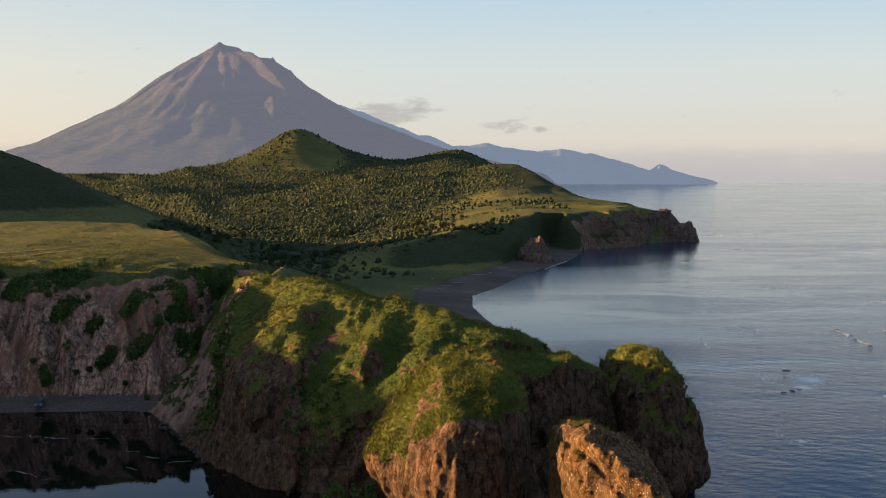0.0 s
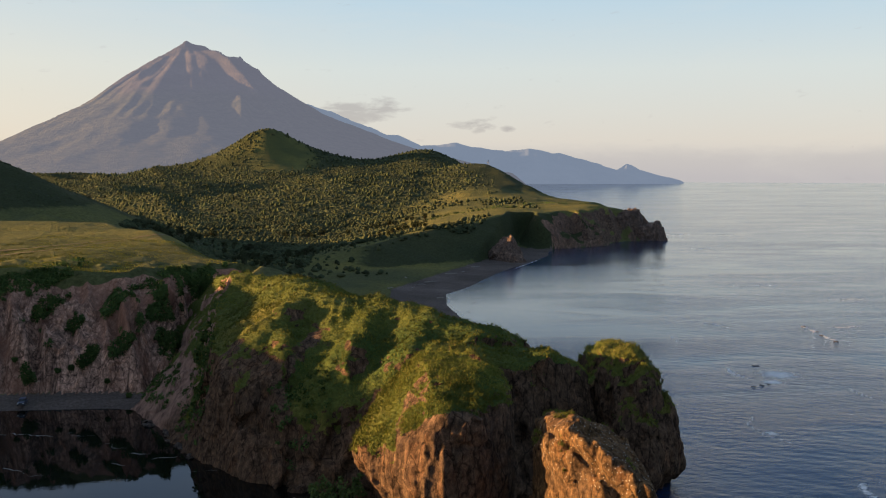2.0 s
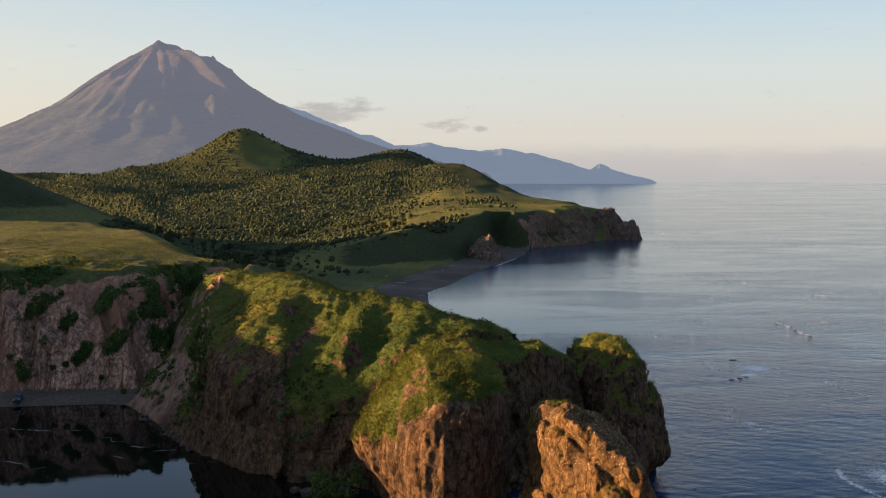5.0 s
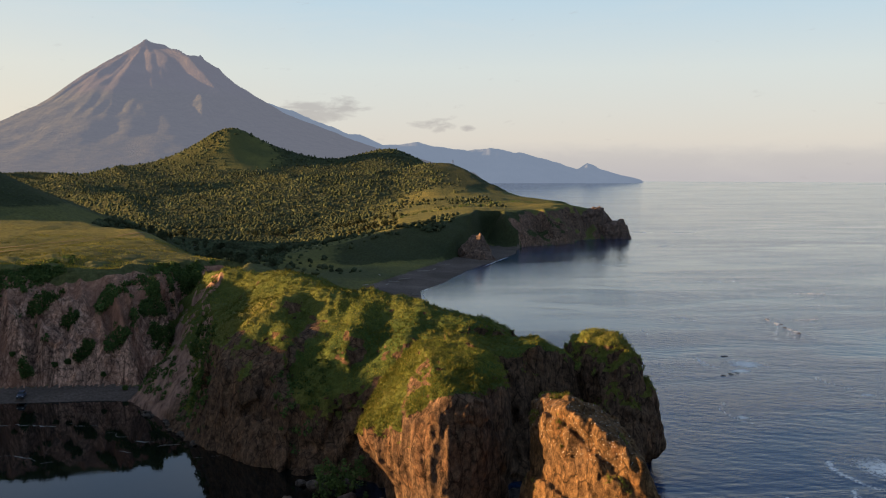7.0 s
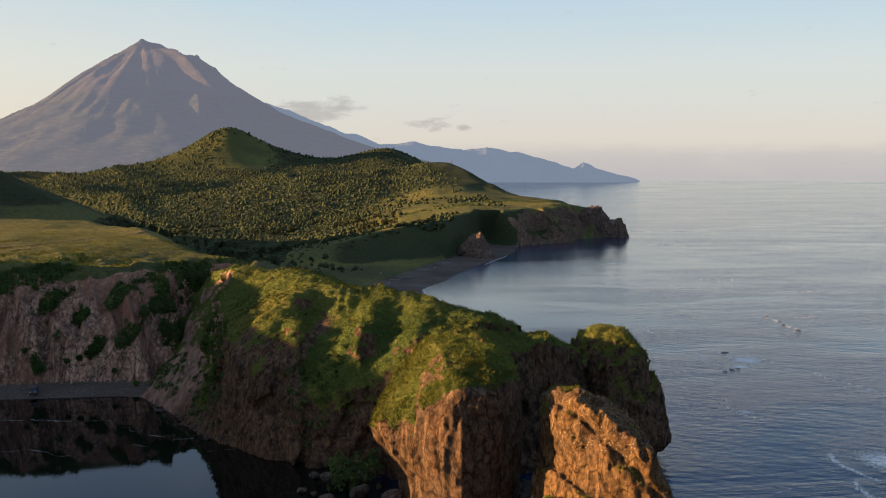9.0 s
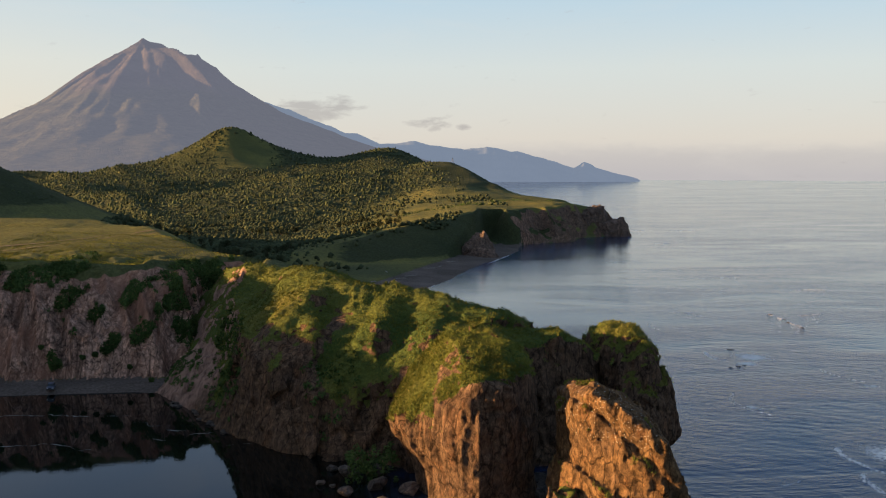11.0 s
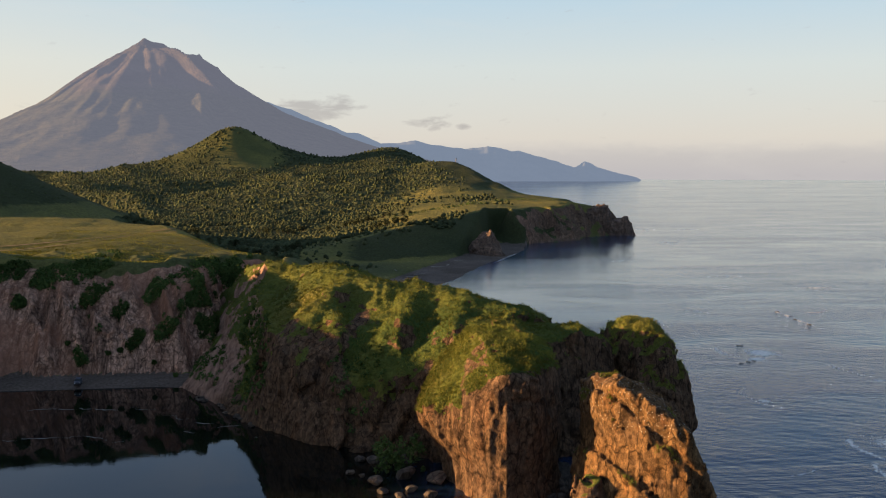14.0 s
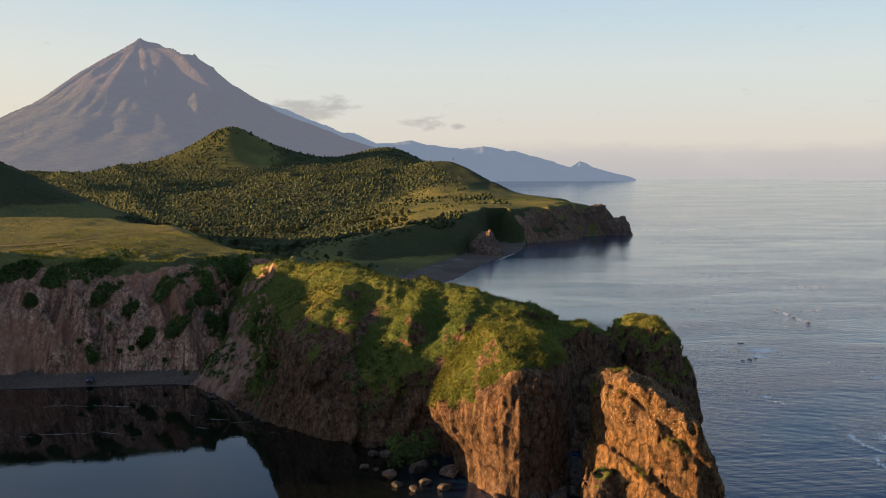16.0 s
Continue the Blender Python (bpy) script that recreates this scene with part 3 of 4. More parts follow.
# crest of the headland and the spurs that run down from it to the cove
BACK = [(-88, 342, 33), (-52, 297, 33.4), (-33, 272, 34.6), (-27, 248, 34.4), (-12, 236, 33.2), (3, 222, 31.6), (13, 205, 28.6)]
SPURS = [([(-44, 281, 33.0), (-46, 262, 28), (-53, 250, 18)], 0.85, 1.0),
         ([(-29, 252, 34.4), (-31.5, 233, 32.0), (-29, 219, 24.5), (-28, 213, 17)], 0.75, 1.35),
         ([(-12, 237, 33.2), (-11.5, 224, 31.6), (-13.5, 215, 28), (-17, 206, 19.5), (-18, 201, 11)], 0.85, 1.3),
         ([(3, 223, 31.4), (0, 212, 29.6), (-2, 200.5, 23.6), (-7, 190, 15)], 0.85, 1.25),
         ([(10, 208, 29.2), (10.5, 192, 28.4), (8, 186, 27)], 1.2, 0.9)]


def ridge_field(x, y, z):
    d = inside(BODY, x, y)
    flat = x[:, :, 0], y[:, :, 0], 0 * x[:, :, 0]
    u, v, o = flat
    wu, wv = u + 2.2 * vnoise(u, v, o, 9, 151), v + 2.2 * vnoise(u, v, o, 9, 152)
    top = roof(wu, wv, BACK, 0.62, 0.40, 5.0)
    for crest, sunny, shady in SPURS:
        top = smax(top, roof(wu, wv, crest, sunny, shady), 0.9)
    top = top + 0.9 * fbm(u, v, o, 9, 2, 51) + 0.8 * (0.4 - np.abs(vnoise(u, v, o, 4.2, 58))) + 0.5 * (0.4 - np.abs(vnoise(u, v, o, 1.9, 59)))
    notch = np.abs((u - 8) * 0.555 - (v - 200) * 0.832)
    top = top - 8 * np.exp(-((notch / 3.2) ** 2)) * step(7, 0, u) * step(210, 200, v)
    top = np.where(v > 300, np.minimum(top, 33 - 9 * step(305, 342, v)), top)
    gully = 1.6 * fbm(x, y, z * 0.25, 14, 3, 50) + 2.6 * (0.35 - np.abs(vnoise(x + 0.6 * y, y * 0.2, z * 0.1, 9, 57)))
    lean = 0.30 + 0.55 * step(-46, -58, x)
    return smin(d - lean * z + 0.6 + gully, (top[:, :, None] - z) * 0.8, 1.0)


def shoulder_field(x, y, z):
    sh = inside(SHOULDER, x, y)
    ridge = np.interp(x, [0, 10, 14, 20, 24, 27, 30, 32.5, 36], [29.2, 28.8, 27.2, 26.6, 27.2, 26.0, 24.6, 22.5, 21.5]) + 0.6 * vnoise(x, y, 0 * z, 3, 53) - 0.12 * np.maximum(y - 206, 0) ** 1.3 - 0.25 * np.maximum(198 - y, 0)
    buttress = 1.6 * (0.35 - np.abs(vnoise(x, y, z * 0.15, 7, 54)))
    return smin(sh - 0.16 * z + 1.4 + buttress, (ridge - z) * 0.8, 1.6)


def head_field(x, y, z):
    h = inside(HEAD, x, y)
    inset = np.interp(z, [-3, 0, 4, 8, 12, 17, 24, 28, 31], [3.0, 2.2, -0.6, -0.3, 0.8, 2.6, 5.6, 9.0, 14]) * (0.35 + 0.65 * step(31, 46, x))
    return smin(h - inset + 0.8 * fbm(x, y, z, 8, 2, 52), (29.0 - z + 0.5 * vnoise(x, y, 0 * z, 3, 55)) * 0.8, 2.4)


def pillar_field(x, y, z):
    d = inside(PILLAR, x, y)
    top = 28.5 - 0.25 * np.maximum(174 - y, 0) - 1.0 * np.maximum(1.5 - x - 0.12 * (y - 160), 0) - 0.25 * np.maximum(x - 7, 0) + 0.7 * (0.4 - np.abs(vnoise(x, y, 0 * z, 4, 56)))
    # long slabs that stand out from the sunny face, with clefts between them
    along = 0.55 * x - 0.83 * y
    slab = 2.0 * (0.4 - np.abs(vnoise(along + 0.12 * z, 0 * z + 3, 0.16 * z, 5.2, 64))) + 0.9 * (0.4 - np.abs(vnoise(along - 0.1 * z, 0 * z + 7, 0.2 * z, 2.4, 65)))
    return smin(d - 0.07 * z + 1.0 - 1.4 * np.exp(-((z - 4) / 5) ** 2) + slab * step(29, 24, z), (top - z) * 0.8, 1.5) - 0.42 * np.maximum(13 - z, 0) * step(0, -9, x)


def stack_field(x, y, z):
    d = inside(STACK, x, y)
    top = np.interp(x, [13, 18, 20.5, 23.5, 26, 29, 31, 33, 36, 39, 42], [19, 24, 25.0, 24.3, 23.4, 21.8, 20.2, 15.5, 8.5, 4.0, 0]) - 0.25 * np.maximum(y - 156, 0) - 0.12 * np.maximum(148 - y, 0)
    # slanting clefts that break the seaward face into leaning slabs
    cleft = np.abs(vnoise(x + 0.75 * z + 0.3 * y, 0 * z, 0.12 * z, 6.5, 66))
    shelf = 0.8 * (0.4 - np.abs(vnoise(x - 0.9 * z, y, 0 * z, 5.0, 69)))
    return smin(d - 0.06 * z + 0.5 + shelf - 1.1 * np.exp(-((cleft / 0.09) ** 2)), (top - z) * 0.8, 1.0)


def facets(x, y, z, size, seed):
    """Broken rock: for each place the height of the tilted flat face of the block that holds it."""
    q = [np.asarray(c, np.float32) / size + 40 for c in (x, y, z)]
    base = [np.floor(c).astype(np.int32) for c in q]
    near, value = np.full(q[0].shape, 9, np.float32), np.zeros(q[0].shape, np.float32)
    for i in (-1, 0, 1):
        for j in (-1, 0, 1):
            for k in (-1, 0, 1):
                a, c, e = (base[0] + i + seed) & 63, (base[1] + j) & 63, (base[2] + k) & 63
                dx = base[0] + i + LATTICE[a, c, e] - q[0]
                dy = base[1] + j + LATTICE[c, e, a] - q[1]
                dz = base[2] + k + LATTICE[e, a, c] - q[2]
                d = dx * dx + dy * dy + dz * dz
                closer = d < near
                face = LATTICE[a, e, c] - 0.5 + 1.5 * ((LATTICE[c, a, e] - 0.5) * dx + (LATTICE[e, c, a] - 0.5) * dy + (LATTICE[(a + 9) & 63, c, e] - 0.5) * dz)
                value = np.where(closer, face, value)
                near = np.where(closer, d, near)
    return value


def rough_solid(field, lo, hi, cell, seed, coarse=1.0, blocky=1.0, bald=False, tall=0.5):
    """Samples a solid, breaks its steep sides into facets and clefts, gives its turf soft hummocks, and returns the skin."""
    axes = [np.arange(a, b, cell, dtype=np.float32) for a, b in zip(lo, hi)]
    x, y, z = np.meshgrid(*axes, indexing="ij")
    f = field(x, y, z).astype(np.float32)
    near = np.nonzero(np.abs(f) < 2.4)
    px, py, pz = x[near], y[near], z[near]
    # how steep the smooth skin stands
    last = [k - 1 for k in f.shape]
    gx, gy, gz = (f[tuple(np.minimum(c + (a == k), last[a]) for a, c in enumerate(near))] - f[tuple(np.maximum(c - (a == k), 0) for a, c in enumerate(near))] for k in range(3))
    nz = -gz / np.sqrt(gx * gx + gy * gy + gz * gz + 1e-9)
    wx, wy, wz = (0.45 * vnoise(px, py, pz, 3.5, seed + k) for k in (1, 2, 3))
    steep = np.ones_like(nz) if bald else step(0.74, 0.5, nz + 0.15 * vnoise(px, py, pz, 6, seed + 8))
    n = 0.5 * coarse * fbm(px, py, pz * 0.5, 8, 2, seed)
    for size, deep in ((5.2, 1.2 * blocky), (2.4, 0.55 * blocky), (1.15, 0.24)):
        n += deep * facets(px + wx, py + wy, (pz + wz) * tall, size, seed) * (0.06 + 0.94 * steep)
    for size, deep in ((5.5, 0.5), (2.6, 0.2)):
        crease = np.abs(vnoise(px + wx + 0.25 * pz, py + wy, pz * 0.45, size, seed + int(size * 10)))
        n -= deep * np.exp(-((crease / 0.10) ** 2)) * steep
    n += 0.30 * (np.abs(vnoise(px, py, pz * 0.7, 1.7, seed + 31)) + 0.5 * np.abs(vnoise(px, py, pz * 0.7, 0.8, seed + 32)) - 0.4) * steep
    n += 0.22 * np.abs(vnoise(px * 0.15, py * 0.15, pz + 0.5 * wz, 1.1, seed + 11)) * steep
    n += (0.85 * (0.35 - np.abs(vnoise(px, py, pz, 2.6, seed + 15))) + 0.45 * (0.35 - np.abs(vnoise(px, py, pz, 1.1, seed + 16)))) * (1 - steep)
    f[near] += n
    f[:, :, 0] = -1
    f[0], f[-1], f[:, 0], f[:, -1], f[:, :, -1] = -1, -1, -1, -1, -1
    return solid_skin(f, np.array(lo, np.float32), cell)


def rock_part(name, field, lo, hi, cell, seed, turf_from, parent, label="", coarse=1.0, blocky=1.0, material=None, tall=0.5):
    bald = turf_from > 40
    verts, quads = rough_solid(field, lo, hi, cell, seed, coarse, blocky, bald, tall)
    me = mesh_from(name, verts, quads)
    n = normals_of(me)
    x, y, z = verts.T
    patch = fbm(x, y, z, 8, 3, seed + 20)
    turf = step(0.40, 0.62, n[:, 2] + 0.20 * patch) * step(turf_from - 5, turf_from + 3, z + (10 if name == "ridge" else 5) * patch)
    if name == "ridge":
        strip = step(7, 4, np.abs(x + 49 - 0.55 * (y - 252))) * step(2, 6, z) * step(275, 262, y)
        strip = np.maximum(strip, step(4.5, 2.5, np.abs(x + 22.5)) * step(9, 12, z) * step(225, 216, y))
        turf = np.maximum(turf, strip * step(0.12, 0.4, n[:, 2] + 0.1 * patch))
    if name == "buttress":
        turf = np.maximum(turf, step(-3, -7, x + 2.5 * patch) * step(11, 15, z + 3 * patch) * step(0.02, 0.2, n[:, 2] + 0.2 * patch))
    grassy = turf[quads].mean(1) > 0.5
    pieces = [(name, quads[~grassy], label), ("turf", quads[grassy], "yellow-green turf cap")] if grassy.sum() > 400 else [(name, quads, label)]
    for title, some, words in pieces:
        used, index = np.unique(some, return_inverse=True)
        piece = mesh_from(title, verts[used], index.reshape(some.shape), title == "turf")
        put_attribute(piece, "turf", turf[used])
        put_attribute(piece, "scree", step(-47, -52, x[used] + 0.2 * (z[used] - 10)) * step(244, 252, y[used]))
        part(title, piece, material or HEADLAND, parent, words)
    return verts, n, turf


headland = tagged(new("headland"), "rocky headland with steep brown cliffs and grassy back", "headland")
headland.empty_display_size = 0.1
ridge_skin = rock_part("ridge", ridge_field, (-92, 182, -3), (32, 346, 39), 0.64, 60, 19, headland, blocky=1.5)
shoulder_skin = rock_part("shoulder", shoulder_field, (-2, 184, -3), (42, 230, 33), 0.5, 62, 21, headland)
head_skin = rock_part("outer_head", head_field, (26, 186, -3), (60, 226, 34), 0.5, 67, 20, headland)
pillar = tagged(new("rock_buttress"), "sunlit brown rock buttress with grass cap above the water", "rock")
pillar_skin = rock_part("buttress", pillar_field, (-20, 150, -3), (20, 200, 35), 0.35, 70, 24, pillar, coarse=0.6, blocky=0.4, tall=0.22)
pinnacle = tagged(new("sea_pinnacle"), "bare orange-brown rock pinnacle rising from the sea", "rock")
pinnacle_skin = rock_part("pinnacle", stack_field, (8, 132, -3), (50, 176, 30), 0.34, 80, 60, pinnacle, coarse=0.7, blocky=0.48, material=PINNACLE)


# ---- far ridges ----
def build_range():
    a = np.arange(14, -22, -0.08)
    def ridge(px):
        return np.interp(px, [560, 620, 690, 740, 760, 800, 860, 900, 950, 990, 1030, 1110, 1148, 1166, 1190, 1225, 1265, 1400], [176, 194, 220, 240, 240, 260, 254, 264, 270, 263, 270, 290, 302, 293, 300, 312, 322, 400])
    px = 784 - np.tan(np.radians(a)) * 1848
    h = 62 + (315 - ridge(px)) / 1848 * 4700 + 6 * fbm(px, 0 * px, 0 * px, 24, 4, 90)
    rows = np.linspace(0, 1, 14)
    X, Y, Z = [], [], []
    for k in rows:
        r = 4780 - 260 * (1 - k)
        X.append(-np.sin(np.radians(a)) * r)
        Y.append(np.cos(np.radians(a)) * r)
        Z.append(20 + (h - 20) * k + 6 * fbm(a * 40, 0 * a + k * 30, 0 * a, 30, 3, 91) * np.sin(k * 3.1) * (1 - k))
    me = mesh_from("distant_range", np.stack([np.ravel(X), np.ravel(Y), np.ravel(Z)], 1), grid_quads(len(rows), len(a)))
    return tagged(part("backdrop", me, RANGE), "far mountain ridges along the coast with painted blue haze", "mountains", kind="structure")


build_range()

# ---- vegetation ----
def leaf_material(name, a, b, c, back=0.0):
    m, t, s = shader(name, 0.95, 0.03)
    g = t.nodes.new("ShaderNodeNewGeometry")
    col = ramp(t, g.outputs["Random Per Island"], (0.0, a), (0.55, b), (1.0, c))
    big = noise_tex(t, position(t), 0.05, 4)
    t.links.new(mix(t, 1.0, col, ramp(t, big, (0.35, 0.55), (0.65, 1.3)), "MULTIPLY"), s.inputs["Base Color"])
    return m


TUFT = leaf_material("tall grass", (0.070, 0.100, 0.020), (0.118, 0.130, 0.026), (0.185, 0.160, 0.036))
STRAW = leaf_material("dry meadow grass", (0.13, 0.135, 0.024), (0.18, 0.175, 0.032), (0.25, 0.215, 0.045))
SHRUB = leaf_material("shrub leaves", (0.036, 0.062, 0.020), (0.056, 0.088, 0.026), (0.085, 0.118, 0.032))
FOREST = leaf_material("forest crowns", (0.040, 0.050, 0.025), (0.050, 0.060, 0.029), (0.068, 0.072, 0.034))
CONIFER = leaf_material("conifer needles", (0.040, 0.052, 0.025), (0.052, 0.064, 0.029), (0.068, 0.078, 0.035))
BARK = shader("bark", 0.9, 0.1)[0]
BARK.node_tree.nodes["Principled BSDF"].inputs["Base Color"].default_value = (0.10, 0.075, 0.055, 1)


def blades(at, high, wide, count, rng, lean=0.5):
    """Bent grass blades, count to each place: vertices and triangles."""
    n = len(at) * count
    base = np.repeat(at, count, 0) + rng.normal(0, 1, (n, 3)) * (0.28, 0.28, 0.05) * np.repeat(high, count)[:, None]
    a = rng.uniform(0, 6.283, n)
    h = np.repeat(high, count) * rng.uniform(0.6, 1.2, n)
    side = np.stack([np.cos(a), np.sin(a), 0 * a], 1) * (np.repeat(wide, count) * 0.5)[:, None]
    tip = base + np.stack([rng.normal(0, lean, n) * h, rng.normal(0, lean, n) * h, h], 1)
    v = np.stack([base - side - (0, 0, 0.15), base + side - (0, 0, 0.15), tip], 1).reshape(-1, 3)
    return v, np.arange(n * 3).reshape(-1, 3)


def leaf_cloud(at, radius, count, size, rng):
    """Leaf clusters: count small tilted leaves in a ball round each place."""
    n = len(at) * count
    way = rng.normal(0, 1, (n, 3))
    way /= np.linalg.norm(way, axis=1)[:, None]
    mid = np.repeat(at, count, 0) + way * (np.repeat(radius, count) * rng.uniform(0.45, 1.0, n))[:, None]
    u = rng.normal(0, 1, (n, 3)) + way * 0.2
    u /= np.linalg.norm(u, axis=1)[:, None]
    w = np.cross(u, way + rng.normal(0, 0.4, (n, 3)))
    w /= np.linalg.norm(w, axis=1)[:, None] + 1e-6
    s = (size * rng.uniform(0.6, 1.3, n))[:, None]
    v = np.stack([mid - u * s, mid + w * s * 0.6, mid + u * s, mid - w * s * 0.6], 1).reshape(-1, 3)
    return v, np.arange(n * 4).reshape(-1, 4)


def thin(skin, keep, count, rng):
    verts, n, turf = skin
    ok = np.nonzero(keep(verts, n, turf))[0]
    pick = rng.choice(ok, min(count, len(ok)), replace=False)
    return verts[pick] + rng.normal(0, 0.2, (len(pick), 3)), n[pick]


def build_grass():
    rng = np.random.default_rng(11)
    spots = []
    for skin, count in ((ridge_skin, 70000), (shoulder_skin, 9000), (head_skin, 9000), (pillar_skin, 14000)):
        p, _ = thin(skin, lambda v, n, t: (t > 0.45) & (v[:, 1] < 345), count, rng)
        spots.append(p)
    n = 24000
    x, y = rng.uniform(-150, -45, n).astype(np.float32), (314 + 110 * rng.random(n) ** 1.6).astype(np.float32)
    z, d, *_ = land_height(x, y)
    dry = np.stack([x, y, z], 1)[(d > 45) & (z > 28)]
    v, f = blades(dry, rng.uniform(0.15, 0.35, len(dry)), rng.uniform(0.08, 0.18, len(dry)), 3, rng, 0.6)
    tagged(part("meadow_grass", mesh_from("meadow_grass", v, f, False), STRAW), "golden meadow grass on the plateau above the cove", "grass", kind="stuff")
    p = np.concatenate(spots)
    clump = 0.5 + 0.5 * vnoise(p[:, 0], p[:, 1], p[:, 2], 3.5, 120)
    v, f = blades(p, 0.14 + 0.34 * clump, 0.07 + 0.08 * clump, 5, rng, 0.8)
    ob = part("grass", mesh_from("grass", v, f, False), TUFT)
    tagged(ob, "tall yellow-green grass covering the headland's back", "grass", kind="stuff")


def ground_at(x, y):
    return land_height(np.asarray(x, np.float32), np.asarray(y, np.float32))[0]


def build_shrubs():
    """Dark thickets on the cliff by the cove and in the hollows of the headland."""
    rng = np.random.default_rng(12)
    # centre x, height, half width, half height of each thicket on the cliff
    thickets = [(-63, 20, 6.5, 11), (-70, 19, 5.5, 9), (-80, 29, 5.5, 3.5), (-103, 18, 5, 4), (-108, 24, 3, 4), (-120, 29, 10, 3.2), (-112, 32, 6, 2.5), (-84, 15, 3, 4), (-80, 21, 2, 3), (-137, 30, 6, 3), (-108, 8, 2.5, 1.2), (-93, 11, 2, 2.5), (-68, 30, 5, 3), (-150, 22, 6, 5), (-165, 28, 8, 4), (-74, 25, 6, 6), (-90, 25, 3.5, 4), (-128, 24, 4, 4)]
    grid_y, grid_x = np.arange(262, 345, 0.5, dtype=np.float32), np.arange(-190, -50, 0.5, dtype=np.float32)
    table = ground_at(*[g.ravel() for g in np.meshgrid(grid_x, grid_y, indexing="ij")]).reshape(len(grid_x), len(grid_y))
    pts, rad = [], []
    for cx, cz, w, h in thickets:
        n = int(w * h * 12.0) + 14
        a, r = rng.uniform(0, 6.283, n), np.sqrt(rng.uniform(0, 1, n))
        for x, z in zip(cx + np.cos(a) * r * w + np.sin(a) * r * h * 0.55, cz + np.sin(a) * r * h):
            if vnoise(np.float32(x), np.float32(z), np.float32(0), 3.0, 130) < -0.25:
                continue
            hz = table[int(np.clip((x + 190) * 2, 0, len(grid_x) - 1))]
            k = int(np.argmax(hz >= min(z, hz.max() - 0.3)))
            pts.append((x, grid_y[k], hz[k] + 0.2))
            rad.append(rng.uniform(0.45, 1.25))
    p = np.array(pts)
    q, _ = thin(ridge_skin, lambda v, n, t: (vnoise(v[:, 0], v[:, 1], v[:, 2], 14, 131) > 0.25) & (n[:, 2] > 0.2) & (v[:, 2] > 3) & (v[:, 2] < 27) & (v[:, 1] < 300) & (v[:, 0] < 4), 420, rng)
    r, _ = thin(ridge_skin, lambda v, n, t: (v[:, 0] < -48) & (v[:, 0] > -60) & (v[:, 2] > 2) & (v[:, 2] < 24) & (v[:, 1] < 275), 160, rng)
    foot = np.stack([rng.uniform(-22, -12, 70), rng.uniform(178, 192, 70), rng.uniform(0.5, 5, 70)], 1)
    e = rng.uniform(0, 1, 160)
    hx, hy = np.interp(e, [0, 0.3, 0.6, 1], [-10, 62, 110, 190]) + rng.normal(0, 3, 160), np.interp(e, [0, 0.3, 0.6, 1], [885, 965, 1040, 1120]) + rng.normal(0, 4, 160)
    hedge = np.stack([hx, hy, ground_at(hx, hy) + 0.8], 1)
    p = np.concatenate([p, q, r, foot, hedge])
    rad = np.concatenate([rad, rng.uniform(0.5, 1.0, len(q) + len(r)), rng.uniform(0.7, 1.4, 70), rng.uniform(1.0, 2.2, 160)])
    v, f = leaf_cloud(p, rad, 26, 0.34, rng)
    ob = part("shrubs", mesh_from("shrubs", v, f, False), SHRUB)
    tagged(ob, "dark green shrub thickets clinging to the cliffs", "shrubs", kind="stuff")


def crowns(p, high, wide, rng, sides=7):
    """Rough tree crowns: lumpy stacked rings with a ragged outline."""
    ring = np.array([(0.6, 0.05), (1.0, 0.36), (0.62, 0.76)])
    n, m = len(p), len(ring)
    a = np.arange(sides) / sides * 6.283
    jit = rng.uniform(0.6, 1.35, (n, m, sides))
    off = rng.uniform(0, 6.283, (n, 1, 1))
    rr = ring[None, :, 0, None] * jit * wide[:, None, None] * 0.5
    x = p[:, 0, None, None] + np.cos(a + off) * rr
    y = p[:, 1, None, None] + np.sin(a + off) * rr
    z = p[:, 2, None, None] + (ring[None, :, 1, None] + rng.uniform(-0.05, 0.05, (n, m, sides))) * high[:, None, None]
    v = np.stack([x, y, z], -1).reshape(n, m * sides, 3)
    tip = p + np.stack([rng.normal(0, 0.1, n) * wide, rng.normal(0, 0.1, n) * wide, high], 1)
    v = np.concatenate([v, tip[:, None]], 1)
    tri = []
    for k in range(m - 1):
        for s in range(sides):
            b, c = k * sides + s, k * sides + (s + 1) % sides
            tri += [(b, c, c + sides), (b, c + sides, b + sides)]
    for s in range(sides):
        tri.append(((m - 1) * sides + s, (m - 1) * sides + (s + 1) % sides, m * sides))
    tri = np.array(tri)
    f = (np.arange(n)[:, None, None] * (m * sides + 1) + tri[None]).reshape(-1, 3)
    return v.reshape(-1, 3), f


def wooded(x, y):
    """Where the woods stand, 0 to 1."""
    patch = fbm(x, y, 0 * x, 130, 3, 140)
    w = step(0.0, 0.35, 0.85 + patch * 0.55)
    w = w * step(690, 780, y - 0.35 * x)
    w = w * (1 - step(-60, 30, x - 0.10 * (y - 900)) * step(1320, 1180, y + patch * 60)) * (1 - step(70, 110, x) * step(1900, 1700, y))
    bald = np.exp(-(((x + 235) / 55) ** 2 + ((y - 1900) / 90) ** 2)) + np.exp(-(((x - 130) / 60) ** 2 + ((y - 1450) / 140) ** 2))
    return w * (1 - np.clip(bald * 1.6, 0, 1))


